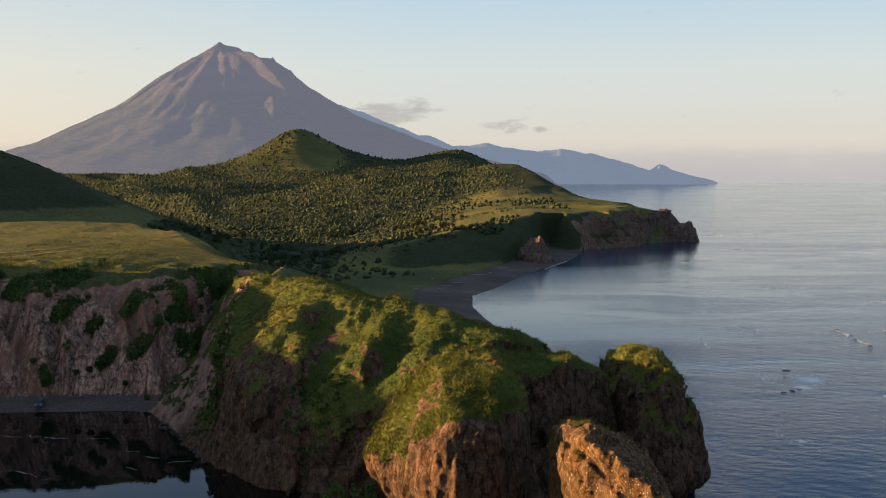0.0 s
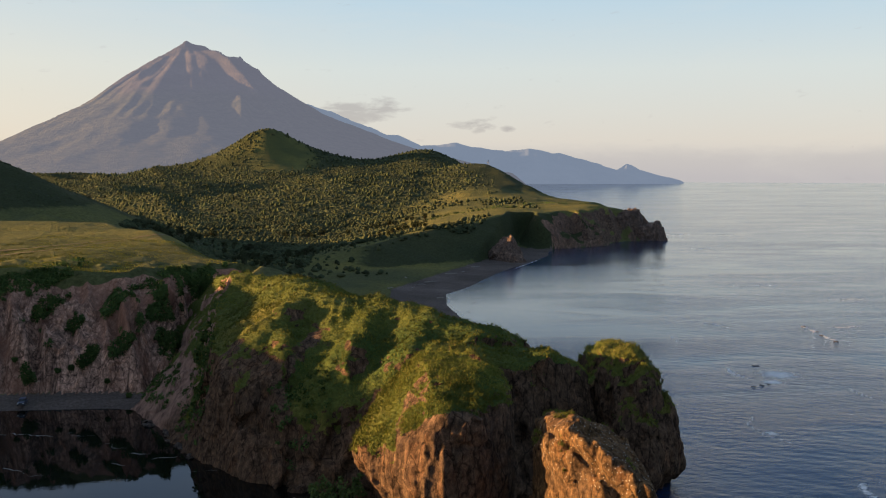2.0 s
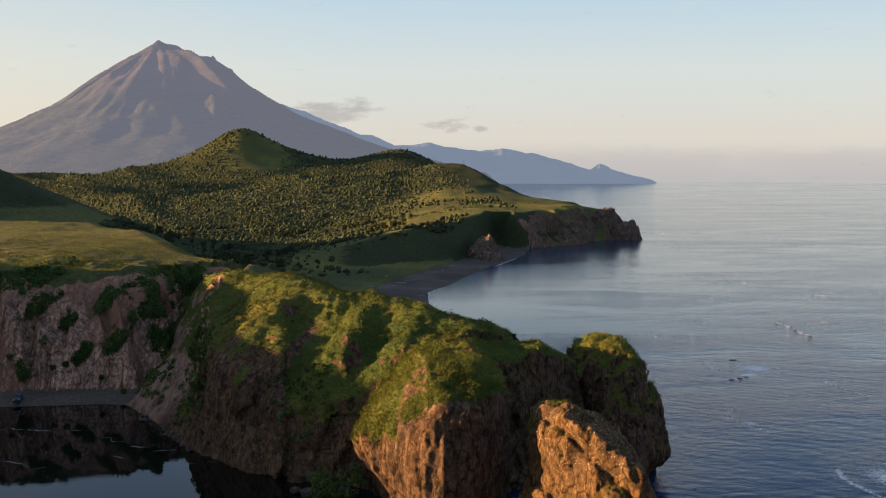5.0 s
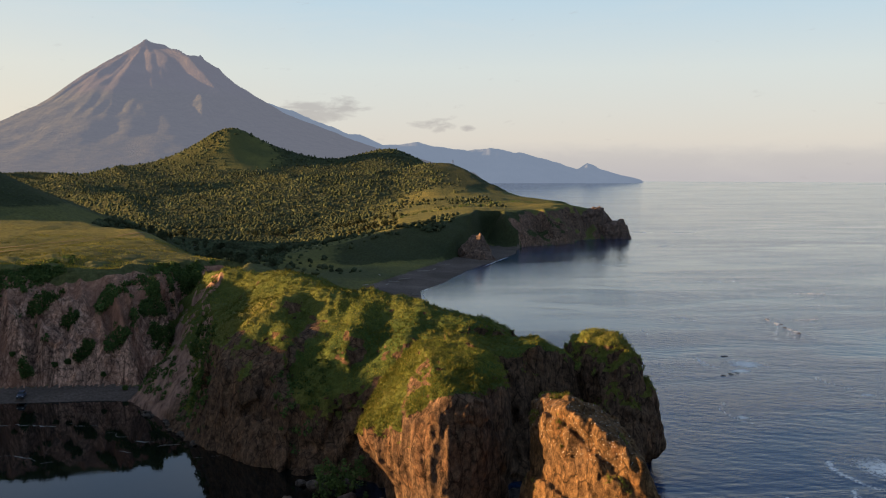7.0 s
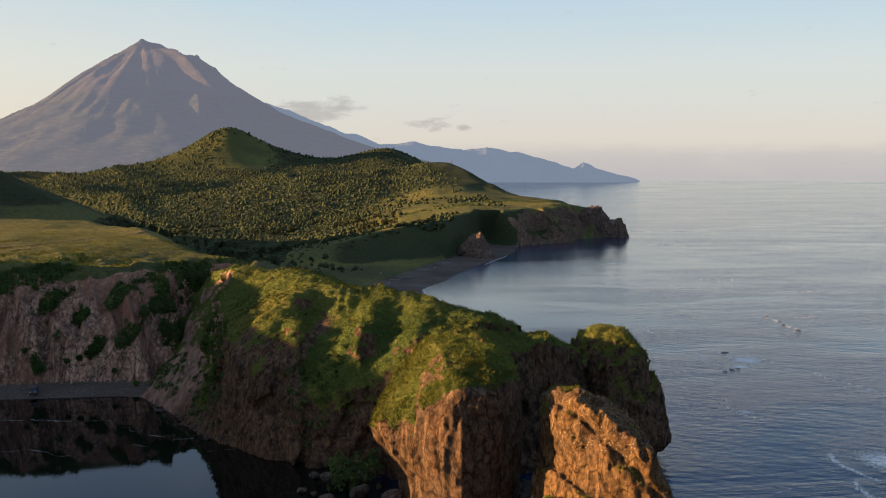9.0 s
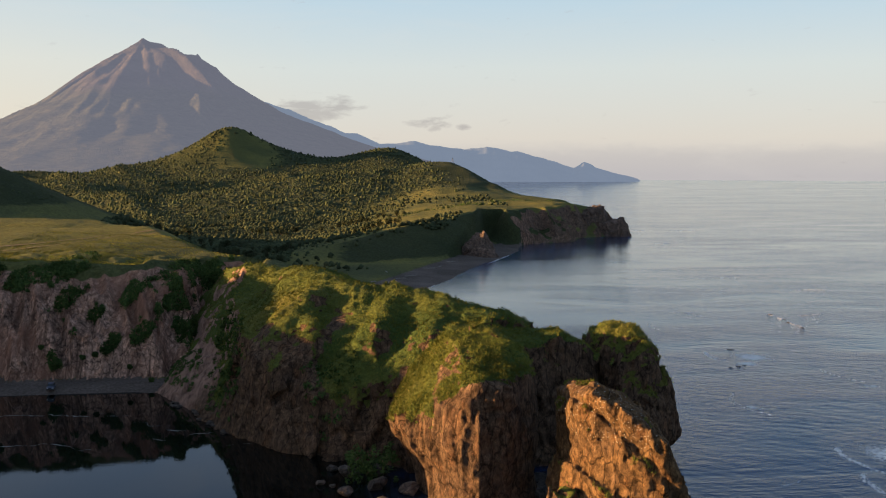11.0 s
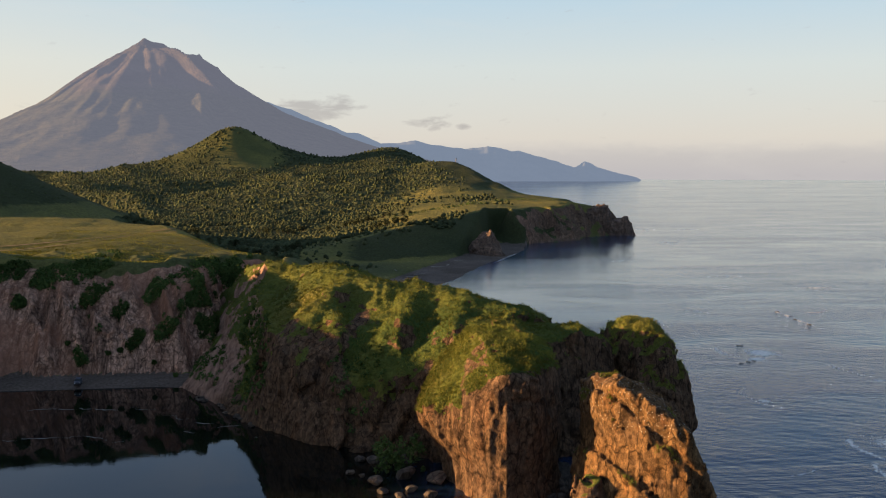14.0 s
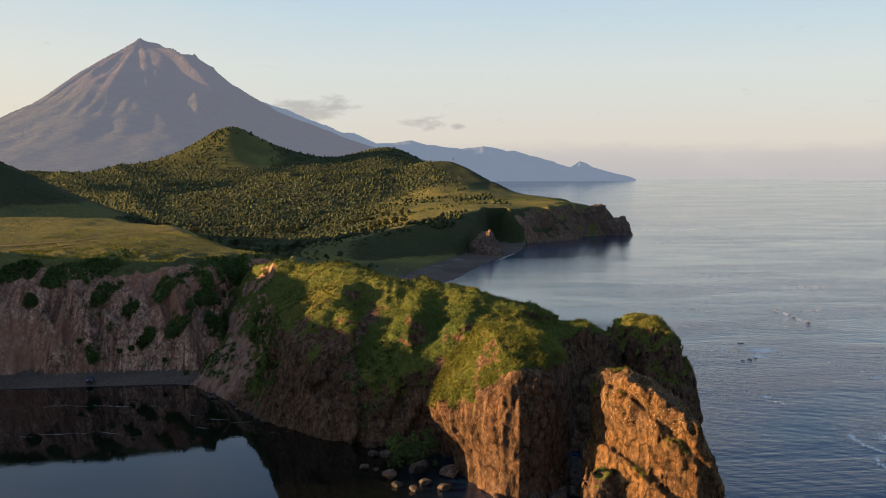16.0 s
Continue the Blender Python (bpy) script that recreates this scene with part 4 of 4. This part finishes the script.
def build_forest():
    rng = np.random.default_rng(13)
    n = 260000
    r = np.sqrt(rng.uniform(640**2, 2860**2, n))
    a = np.radians(rng.uniform(-14, 29, n))
    x, y = (-np.sin(a) * r).astype(np.float32), (np.cos(a) * r).astype(np.float32)
    z, d, *_ = land_height(x, y)
    keep = (d > 25) & (rng.random(n) < wooded(x, y) * np.clip(1500 / r, 0.4, 1))
    hill = (y < 1000) & (x < -150) & (z > 42)
    keep = (keep & ~((y < 1000) & (x < -150) & (z > 30))) | (hill & (rng.random(n) < 0.5) & (d > 20))
    p = np.stack([x, y, z - 0.6], 1)[keep][:70000]
    near = step(1150, 800, p[:, 1])
    high = rng.uniform(2.6, 4.8, len(p)) * rng.uniform(0.8, 1.2, len(p)) * (1 - 0.45 * near) * np.where((p[:, 1] < 1000) & (p[:, 0] < -150), 0.6, 1)
    pointed = rng.random(len(p)) < 0.16
    p[:, 2] -= 0.52 * high * (~pointed) * np.where((p[:, 1] < 1000) & (p[:, 0] < -150), 0.3, 1)
    for name, some, wide, words in (("forest", ~pointed, (1.45, 2.1), "dense broadleaf forest covering the hills"), ("conifers", pointed, (0.65, 0.9), "dark conifers standing among the forest on the hills")):
        v, f = crowns(p[some], high[some] * (1.0 if name == "forest" else 1.05), high[some] * rng.uniform(*wide, some.sum()), rng, 4)
        ob = part(name, mesh_from(name, v, f, True), FOREST if name == "forest" else CONIFER)
        tagged(ob, words, "forest", kind="stuff")


def build_scrub():
    """Low bushes in the valley and on the slopes."""
    rng = np.random.default_rng(14)
    n = 34000
    x, y = rng.uniform(-260, 120, n).astype(np.float32), rng.uniform(500, 1150, n).astype(np.float32)
    z, d, *_ = land_height(x, y)
    thick = fbm(x, y, 0 * x, 60, 3, 160)
    keep = (d > 45) & (rng.random(n) < np.clip(0.45 + thick * 1.2, 0, 1) * np.where((x > -70) & (y < 760), 0.08, 1) * np.where((x > 0) & (y > 860), 0.15, 1)) & (z < np.where(x < -110, 30, 60))
    p = np.stack([x, y, z - 0.3], 1)[keep][:10000]
    high = rng.uniform(1.2, 3.4, len(p))
    v, f = crowns(p, high, high * rng.uniform(1.0, 1.7, len(p)), rng, 5)
    tagged(part("scrub", mesh_from("scrub", v, f, False), FOREST), "low olive-green scrub scattered over the valley", "scrub", kind="stuff")


def build_pinnacle_tufts():
    """Sparse tufts of grass on the upper ledges of the pinnacle."""
    rng = np.random.default_rng(15)
    p, _ = thin(pinnacle_skin, lambda v, n, t: (n[:, 2] > 0.35) & (v[:, 2] > 8) & (v[:, 0] < 29) & (fbm(v[:, 0], v[:, 1], v[:, 2], 3.5, 2, 125) > 0.42), 900, rng)
    v, f = blades(p, rng.uniform(0.2, 0.5, len(p)), rng.uniform(0.08, 0.16, len(p)), 5, rng, 0.7)
    part("grass_tufts", mesh_from("grass_tufts", v, f, False), TUFT, pinnacle, "yellow-green grass tufts on the ledges")


build_grass()
build_pinnacle_tufts()
build_shrubs()
build_scrub()
build_forest()


# ---- rocks ----
def rock_meshes():
    """A few weathered boulder shapes of about one metre, with flat-broken sides."""
    shapes = []
    for k in range(5):
        bm = bmesh.new()
        bmesh.ops.create_icosphere(bm, subdivisions=4, radius=0.5)
        v = np.array([p.co for p in bm.verts], np.float32)
        rng = np.random.default_rng(200 + k)
        for _ in range(9):
            n = rng.normal(0, 1, 3)
            n /= np.linalg.norm(n)
            over = np.maximum(v @ n - rng.uniform(0.28, 0.42), 0)
            v = v - over[:, None] * n
        v = v * (1 + 0.10 * fbm(v[:, 0], v[:, 1], v[:, 2], 0.35, 4, 210 + k))[:, None]
        for p, co in zip(bm.verts, v):
            p.co = co
        me = bpy.data.meshes.new("boulder")
        bm.to_mesh(me)
        bm.free()
        me.polygons.foreach_set("use_smooth", np.ones(len(me.polygons), bool))
        me.materials.append(BOULDER)
        shapes.append(me)
    return shapes


def boulder_material(name, warm, dark):
    m, t, b = shader(name, 0.85, 0.25)
    g = t.nodes.new("ShaderNodeObjectInfo")
    c = mix(t, 1.0, rock_colours(t, warm, dark), ramp(t, g.outputs["Random"], (0.0, 0.7), (1.0, 1.2)), "MULTIPLY")
    t.links.new(c, b.inputs["Base Color"])
    bump(t, b, noise_tex(t, position(t), 1.2, 8, 0.7), 0.8, 0.5)
    return m


BOULDER = boulder_material("grey boulder", (0.085, 0.066, 0.052), (0.04, 0.032, 0.028))
CRAG = boulder_material("dark cape rock", (0.14, 0.092, 0.066), (0.065, 0.048, 0.038))
ROCKS = rock_meshes()


def rock_at(x, y, z, size, flat=0.75, label="rounded grey boulder at the foot of the cliff", group="boulders below the headland", category="boulder", name="boulder", turn=None, tilt=15):
    rng = np.random.default_rng(int(abs(x * 37 + y * 91)) % 99991)
    ob = new(name, ROCKS[int(rng.integers(0, 5))])
    ob.matrix_basis = pose(x, y, z, rng.uniform(-tilt, tilt), rng.uniform(-tilt, tilt), rng.uniform(0, 360) if turn is None else turn) @ Matrix.Diagonal((size * rng.uniform(0.85, 1.2), size * rng.uniform(0.85, 1.15), size * flat, 1))
    return tagged(ob, label, category, group)


for x, y, size in ((-21.8, 173, 3.4), (-15.8, 176.5, 4.6), (-9.5, 173.5, 4.0), (-21.4, 185, 5.0), (-16, 186, 4.2), (-11.5, 164, 3.0), (-20.5, 167, 2.2), (-17.2, 163.6, 2.0), (-27, 180, 2.2), (-24.5, 178, 1.6), (-15, 168, 2.6), (-1.5, 156.5, 2.6), (5, 155.5, 3.2), (9.5, 156, 3.4), (11.5, 160, 2.6), (-25, 190, 2.6), (15.2, 162, 4.2), (14.6, 167.5, 6.0), (16.2, 174, 6.5), (13.2, 159, 3.0)):
    rock_at(x, y, 0.18 * size, size)
for k in range(34):
    s = random.random()
    x, y = -70 + 24 * s + random.uniform(-1.5, 1.5), 257 - 40 * s + random.uniform(-2.5, 1.0)
    rock_at(x, y, 0.15, random.uniform(0.8, 2.4), 0.6, "dark wet boulder along the cove shore", "boulders along the cove shore")
for x, y, size in ((161, 424, 3.0), (161, 409, 2.4), (159, 399, 2.6), (159, 384, 2.4), (111, 333, 3.4), (102, 301, 2.8), (104.5, 303, 2.0), (99, 299, 1.8), (196, 975, 6), (206, 985, 5), (214, 992, 4), (24, 470, 2.4), (28, 505, 1.8), (34, 560, 1.6)):
    rock_at(x, y, -0.05 * size, size, 0.26, "low dark rock awash in the sea", "rocks awash offshore", "rock", "sea_rock", tilt=3)


def knob_field(x, y, z):
    """Small grass-topped rock between buttress and pinnacle."""
    return 1 - np.sqrt(((x - 16.5) / 3.4) ** 2 + ((y - 147.5) / 3.4) ** 2 + ((z - 1) / 7.0) ** 2)


knob = tagged(new("small_rock"), "small grass-topped rock beside the pinnacle's foot", "rock")
knob_skin = rock_part("knob", lambda x, y, z: 3 * knob_field(x, y, z), (11, 142, -3), (22, 153, 10), 0.3, 88, 5, knob, coarse=0.5)


def cape_rock(name, cx, cy, wide, high, seed, label, lean=0.25):
    """A steep rock at the cape's end."""
    def field(x, y, z):
        d = wide - np.hypot(x - cx, (y - cy) * 0.8) * (1 + 0.15 * np.sin(3 * np.arctan2(y - cy, x - cx) + seed))
        return smin(d - lean * z, (high - z) * 0.8 + 0.25 * (x - cx), 3.0)
    ob = tagged(new(name), label, "rock")
    rock_part("crag", field, (cx - wide * 1.4, cy - wide * 1.7, -3), (cx + wide * 1.4, cy + wide * 1.7, high + 8), 1.1, seed, 80, ob, coarse=1.8, blocky=1.6, material=CRAG)
    return ob


cape_rock("crag_rock", 214, 1036, 18, 28, 301, "dark rock crag on the far cape's tip")
cape_rock("crag_rock", 234, 1024, 14, 16, 302, "lower dark rock off the far cape's tip")
cape_rock("crag_rock", 67, 756, 14, 18, 303, "pointed brown rock spur above the far beach", 0.55)


# ---- foam streaks ----
def plain(name, colour, rough=0.5, metal=0.0):
    m, t, b = shader(name, rough, 0.4)
    b.inputs["Metallic"].default_value = metal
    n = noise_tex(t, position(t), 3.0, 5, 0.6)
    t.links.new(mix(t, 1.0, colour, ramp(t, n, (0.3, 0.8), (0.7, 1.1)), "MULTIPLY"), b.inputs["Base Color"])
    return m


def foam_material():
    m, t, b = shader("sea foam", 0.8, 0.2)
    b.inputs["Base Color"].default_value = (0.55, 0.56, 0.57, 1)
    return m


FOAM = foam_material()
# cove crests: darker copy of the foam with shade in its colour
SHADED_FOAM = plain("shaded foam lines", (0.20, 0.19, 0.17), 0.7)


def foam_line(ax, ay, bx, by, wide, seed):
    """A ragged crest of foam lying on the water."""
    n = max(12, int(math.hypot(bx - ax, by - ay) / 0.35))
    s = np.linspace(0, 1, n)
    x, y = ax + (bx - ax) * s, ay + (by - ay) * s
    sway = 2.0 * fbm(s * n * 0.35, 0 * s, 0 * s, 4, 3, seed)
    x, y = x - (by - ay) * sway / (n * 0.35), y + (bx - ax) * sway / (n * 0.35)
    w = wide * np.clip(0.5 + 1.1 * fbm(s * n * 0.35, 0 * s + 9, 0 * s, 2.2, 3, seed + 1), 0.02, 1.5) * np.sin(s * 3.14) ** 0.4
    ln = math.hypot(bx - ax, by - ay)
    ux, uy = -(by - ay) / ln, (bx - ax) / ln
    rows = [np.stack([x + ux * k * w, y + uy * k * w, 0.03 + 0.12 * w * (1 - abs(k))], 1) for k in (-1, 0, 1)]
    return np.concatenate(rows), grid_quads(3, n)


def build_foam():
    lines = [(-112, 243, -100, 245.5, 0.5), (-99, 246, -88, 243.5, 0.6), (-86, 246, -79, 242, 0.6), (-76, 236, -66, 231, 0.3), (-66, 228, -61, 227, 0.5), (-60, 222, -54, 225, 0.4), (-118, 216, -104, 212, 0.4), (-104, 214, -92, 215, 0.4), (-92, 216, -78, 209, 0.4), (-72, 219, -64, 217, 0.3), (-128, 226, -118, 227, 0.4), (-50, 212, -44, 213, 0.3),
             (161, 424, 160, 404, 0.9), (160, 402, 158, 380, 1.0), (122, 435, 129, 421, 0.5), (62, 172, 70, 176, 0.3), (170, 420, 185, 424, 0.5), (210, 520, 232, 523, 0.7), (180, 585, 205, 588, 0.7), (268, 1120, 300, 1121, 1.3), (320, 1118, 350, 1121, 1.2), (240, 900, 262, 903, 0.9), (150, 700, 168, 702, 0.7)]
    for k, (ax, ay, bx, by, wide) in enumerate(lines):
        if wide:
            v, f = foam_line(ax, ay, bx, by, wide * (0.55 if ax < -40 else 1), 400 + k)
            ob = part("foam_crest", mesh_from("foam_crest", v, f), SHADED_FOAM if ax < -40 else FOAM)
            tagged(ob, "thin white foam crest on the water", "foam", "foam crests on the sea", kind="stuff")


build_foam()


# ---- things on the beach and hills ----
def box(bm, x, y, z, sx, sy, sz, bevel=0.05, taper=1.0):
    made = bmesh.ops.create_cube(bm, size=1)["verts"]
    for v in made:
        k = taper if v.co.z > 0 else 1.0
        v.co = Vector((x + v.co.x * sx * k, y + v.co.y * sy * k, z + v.co.z * sz))
    edges = {e for v in made for e in v.link_edges}
    bmesh.ops.bevel(bm, geom=list(edges), offset=bevel, segments=2, affect="EDGES", profile=0.7)


def bm_mesh(bm, name):
    me = bpy.data.meshes.new(name)
    bm.to_mesh(me)
    bm.free()
    return me


def tube(bm, a, b, ra, rb, sides=10):
    a, b = Vector(a), Vector(b)
    turn = (b - a).to_track_quat("Z", "Y").to_matrix().to_4x4()
    bmesh.ops.create_cone(bm, cap_ends=True, segments=sides, radius1=ra, radius2=rb, depth=(b - a).length, matrix=Matrix.Translation((a + b) / 2) @ turn)


def build_car(x, y, z, turn):
    """An off-road car parked on the beach, nose towards the water."""
    paint, glass = plain("dark blue car paint", (0.06, 0.08, 0.13), 0.3), plain("dark car glass", (0.02, 0.022, 0.025), 0.08)
    rubber, steel, lamp = plain("tyre rubber", (0.02, 0.02, 0.02), 0.9), plain("wheel steel", (0.4, 0.4, 0.4), 0.35, 0.8), plain("lamp glass", (0.7, 0.7, 0.68), 0.1)
    trim = plain("black plastic trim", (0.025, 0.025, 0.027), 0.6)
    car = tagged(new("car"), "dark off-road car parked on the grey beach", "car")
    bm = bmesh.new()
    box(bm, 0, 0, 0.80, 1.82, 4.4, 0.62, 0.10)
    box(bm, 0, -1.35, 1.05, 1.70, 1.45, 0.22, 0.08)
    part("body", bm_mesh(bm, "body"), paint, car)
    bm = bmesh.new()
    box(bm, 0, 0.55, 1.42, 1.66, 2.9, 0.72, 0.10, 0.86)
    part("cabin", bm_mesh(bm, "cabin"), glass, car, "dark glazed cabin")
    bm = bmesh.new()
    box(bm, 0, 0.6, 1.80, 1.46, 2.45, 0.08, 0.03)
    part("roof", bm_mesh(bm, "roof"), paint, car)
    for side, name in ((-2.22, "front_bumper"), (2.22, "rear_bumper")):
        bm = bmesh.new()
        box(bm, 0, side, 0.58, 1.80, 0.2, 0.26, 0.05)
        part(name, bm_mesh(bm, name), trim, car)
    bm = bmesh.new()
    box(bm, 0, -2.21, 0.86, 0.9, 0.06, 0.2, 0.02)
    part("grille", bm_mesh(bm, "grille"), trim, car)
    for s in (-1, 1):
        bm = bmesh.new()
        box(bm, s * 0.68, -2.2, 0.88, 0.34, 0.08, 0.2, 0.03)
        part("headlight", bm_mesh(bm, "headlight"), lamp, car)
        bm = bmesh.new()
        box(bm, s * 1.0, -0.75, 1.22, 0.2, 0.12, 0.16, 0.03)
        part("mirror", bm_mesh(bm, "mirror"), trim, car)
        for wy in (-1.4, 1.4):
            bm = bmesh.new()
            tube(bm, (s * 0.70, wy, 0.37), (s * 0.95, wy, 0.37), 0.37, 0.37, 20)
            tyre = part("wheel", bm_mesh(bm, "wheel"), rubber, car)
            bm = bmesh.new()
            tube(bm, (s * 0.94, wy, 0.37), (s * 0.965, wy, 0.37), 0.21, 0.19, 16)
            part("rim", bm_mesh(bm, "rim"), steel, tyre)
    car.matrix_basis = pose(x, y, z, 0, 0, turn)
    return car


car_z = float(ground_at([-106.8], [273.5])[0])
build_car(-106.8, 273.5, car_z + 0.1, 8)


def build_bush(x, y, z, size, seed, label, name="bush"):
    """A leafy bush with a few bare stems."""
    rng = np.random.default_rng(seed)
    ob = tagged(new(name), label, "bush")
    bm = bmesh.new()
    for k in range(5):
        a = k * 1.26
        tube(bm, (0, 0, -0.3), (math.cos(a) * size * 0.3, math.sin(a) * size * 0.3, size * 0.6), 0.10, 0.04, 6)
    part("stems", bm_mesh(bm, "stems"), BARK, ob)
    n = 34
    p = rng.normal(0, 1, (n, 3))
    p = p / np.linalg.norm(p, axis=1)[:, None] * rng.uniform(0.2, 1, n)[:, None] ** 0.5 * (size * 0.42, size * 0.42, size * 0.36) + (0, 0, size * 0.5)
    v, f = leaf_cloud(p, np.full(n, size * 0.17), 40, 0.24, rng)
    part("leaves", mesh_from("leaves", v, f, False), SHRUB, ob)
    ob.location = (x, y, z)
    return ob


for bx, by, size, seed in ((-107.6, 281, 5.2, 1), (-100.5, 283, 1.8, 2), (-112.5, 284, 1.6, 3), (-80, 279, 1.6, 4), (-97, 284, 2.0, 5), (-87, 283, 1.6, 6)):
    build_bush(bx, by, float(ground_at([bx], [by])[0]) - 0.2, size, 500 + seed, "round dark green bush at the foot of the earth cliff" if size > 4 else "small dark green bush on the earth slope")


def build_beacon(x, y):
    """A small trig tower on the hill."""
    wood = plain("weathered timber", (0.16, 0.13, 0.10), 0.85)
    z = float(ground_at([x], [y])[0])
    ob = tagged(new("beacon"), "small weathered timber beacon on the grassy hill", "beacon")
    for sx in (-1, 1):
        for sy in (-1, 1):
            bm = bmesh.new()
            tube(bm, (sx * 1.6, sy * 1.6, -0.5), (sx * 0.3, sy * 0.3, 6), 0.16, 0.12, 6)
            part("leg", bm_mesh(bm, "leg"), wood, ob)
    bm = bmesh.new()
    box(bm, 0, 0, 3.6, 2.0, 2.0, 0.2, 0.03)
    part("platform", bm_mesh(bm, "platform"), wood, ob)
    bm = bmesh.new()
    box(bm, 0, 0, 6.3, 1.0, 1.0, 1.5, 0.05)
    part("target", bm_mesh(bm, "target"), wood, ob)
    ob.location = (x, y, z)


build_beacon(108, 1505)

DRIFT = plain("bleached driftwood", (0.24, 0.21, 0.18), 0.85)
for k, (lx, ly, long, turn) in enumerate(((8, 590, 7, 20), (-2, 560, 5, 70), (2, 575, 6, -15), (22, 640, 8, 5), (-14, 545, 4, 40), (40, 690, 6, 12), (-6, 600, 5, 100), (12, 520, 4, -30), (30, 655, 4, 60))):
    bm = bmesh.new()
    tube(bm, (-long / 2, 0, 0), (long / 2, 0, 0.15), 0.28, 0.16, 8)
    tube(bm, (long * 0.1, 0, 0.1), (long * 0.3, long * 0.15, 0.5), 0.12, 0.05, 6)
    log = part("driftwood_log", bm_mesh(bm, "driftwood_log"), DRIFT)
    tagged(log, "bleached driftwood log lying on the far beach", "driftwood", "driftwood on the far beach")
    log.matrix_basis = pose(lx, ly, float(ground_at([lx], [ly])[0]) + 0.35, 0, 0, turn)


# ---- single trees in the valley ----
def tree_model(seed, high):
    """A tree: tapered trunk with limbs, and a crown of leaf clusters."""
    rng = np.random.default_rng(seed)
    ob = tagged(new("tree"), "broad dark green tree standing in the valley", "tree", "trees in the valley")
    bm = bmesh.new()
    tube(bm, (0, 0, -0.5), (0.1, 0, high * 0.6), high * 0.035, high * 0.015, 8)
    for k in range(6):
        a = k * 1.05 + rng.uniform(0, 0.5)
        s = high * rng.uniform(0.25, 0.5)
        tube(bm, (0, 0, s), (math.cos(a) * high * 0.28, math.sin(a) * high * 0.28, s + high * 0.2), high * 0.014, high * 0.006, 6)
    part("trunk", bm_mesh(bm, "trunk"), BARK, ob)
    n = 30
    p = rng.normal(0, 1, (n, 3))
    p = p / np.linalg.norm(p, axis=1)[:, None] * rng.uniform(0.1, 1, n)[:, None] ** 0.5 * (high * 0.30, high * 0.30, high * 0.34) + (0, 0, high * 0.62)
    v, f = leaf_cloud(p, np.full(n, high * 0.13), 14, high * 0.055, rng)
    part("crown", mesh_from("crown", v, f, False), FOREST, ob)
    return ob


models = [tree_model(600 + k, h) for k, h in enumerate((5.0, 6.0, 7.0))]
rng = np.random.default_rng(77)
tx, ty = rng.uniform(-190, 10, 1600).astype(np.float32), rng.uniform(540, 960, 1600).astype(np.float32)
tz, td, *_ = land_height(tx, ty)
stand = (td > 60) & (tz < 24) & (vnoise(tx, ty, 0 * tx, 55, 150) > -0.1) & ~((ty < 760) & (tx > -70))
for count, k in enumerate(np.nonzero(stand)[0][:150]):
    m = pose(float(tx[k]), float(ty[k]), float(tz[k]), 0, 0, float(rng.uniform(0, 360)))
    if count < 3:
        models[count].matrix_basis = m
    else:
        copy_thing(models[count % 3], m)


# ---- dirt tracks on the plateau ----
def dirt_track(points, wide):
    """A worn strip that follows the ground."""
    p = np.array(points, float)
    s = np.linspace(0, len(p) - 1, 160)
    x, y = (np.interp(s, np.arange(len(p)), p[:, k]) for k in (0, 1))
    y = y + 1.2 * vnoise(x, y, 0 * x, 14, 170)
    rows = [np.stack([x, y + k * wide, ground_at(x, y + k * wide) + 0.25], 1) for k in (-0.5, 0, 0.5)]
    me = mesh_from("track", np.concatenate(rows), grid_quads(3, len(s)))
    if normals_of(me)[:, 2].mean() < 0:
        me.flip_normals()
    return tagged(part("track", me, EARTH), "worn brown dirt track across the grassy plateau", "track", "dirt tracks on the plateau", "structure")


EARTH = plain("worn earth", (0.15, 0.10, 0.06), 0.95)
dirt_track([(-185, 345), (-158, 355), (-138, 367), (-126, 391), (-117, 430), (-106, 442)], 1.6)
dirt_track([(-185, 330), (-153, 339), (-130, 361), (-118, 402), (-107, 436)], 1.4)
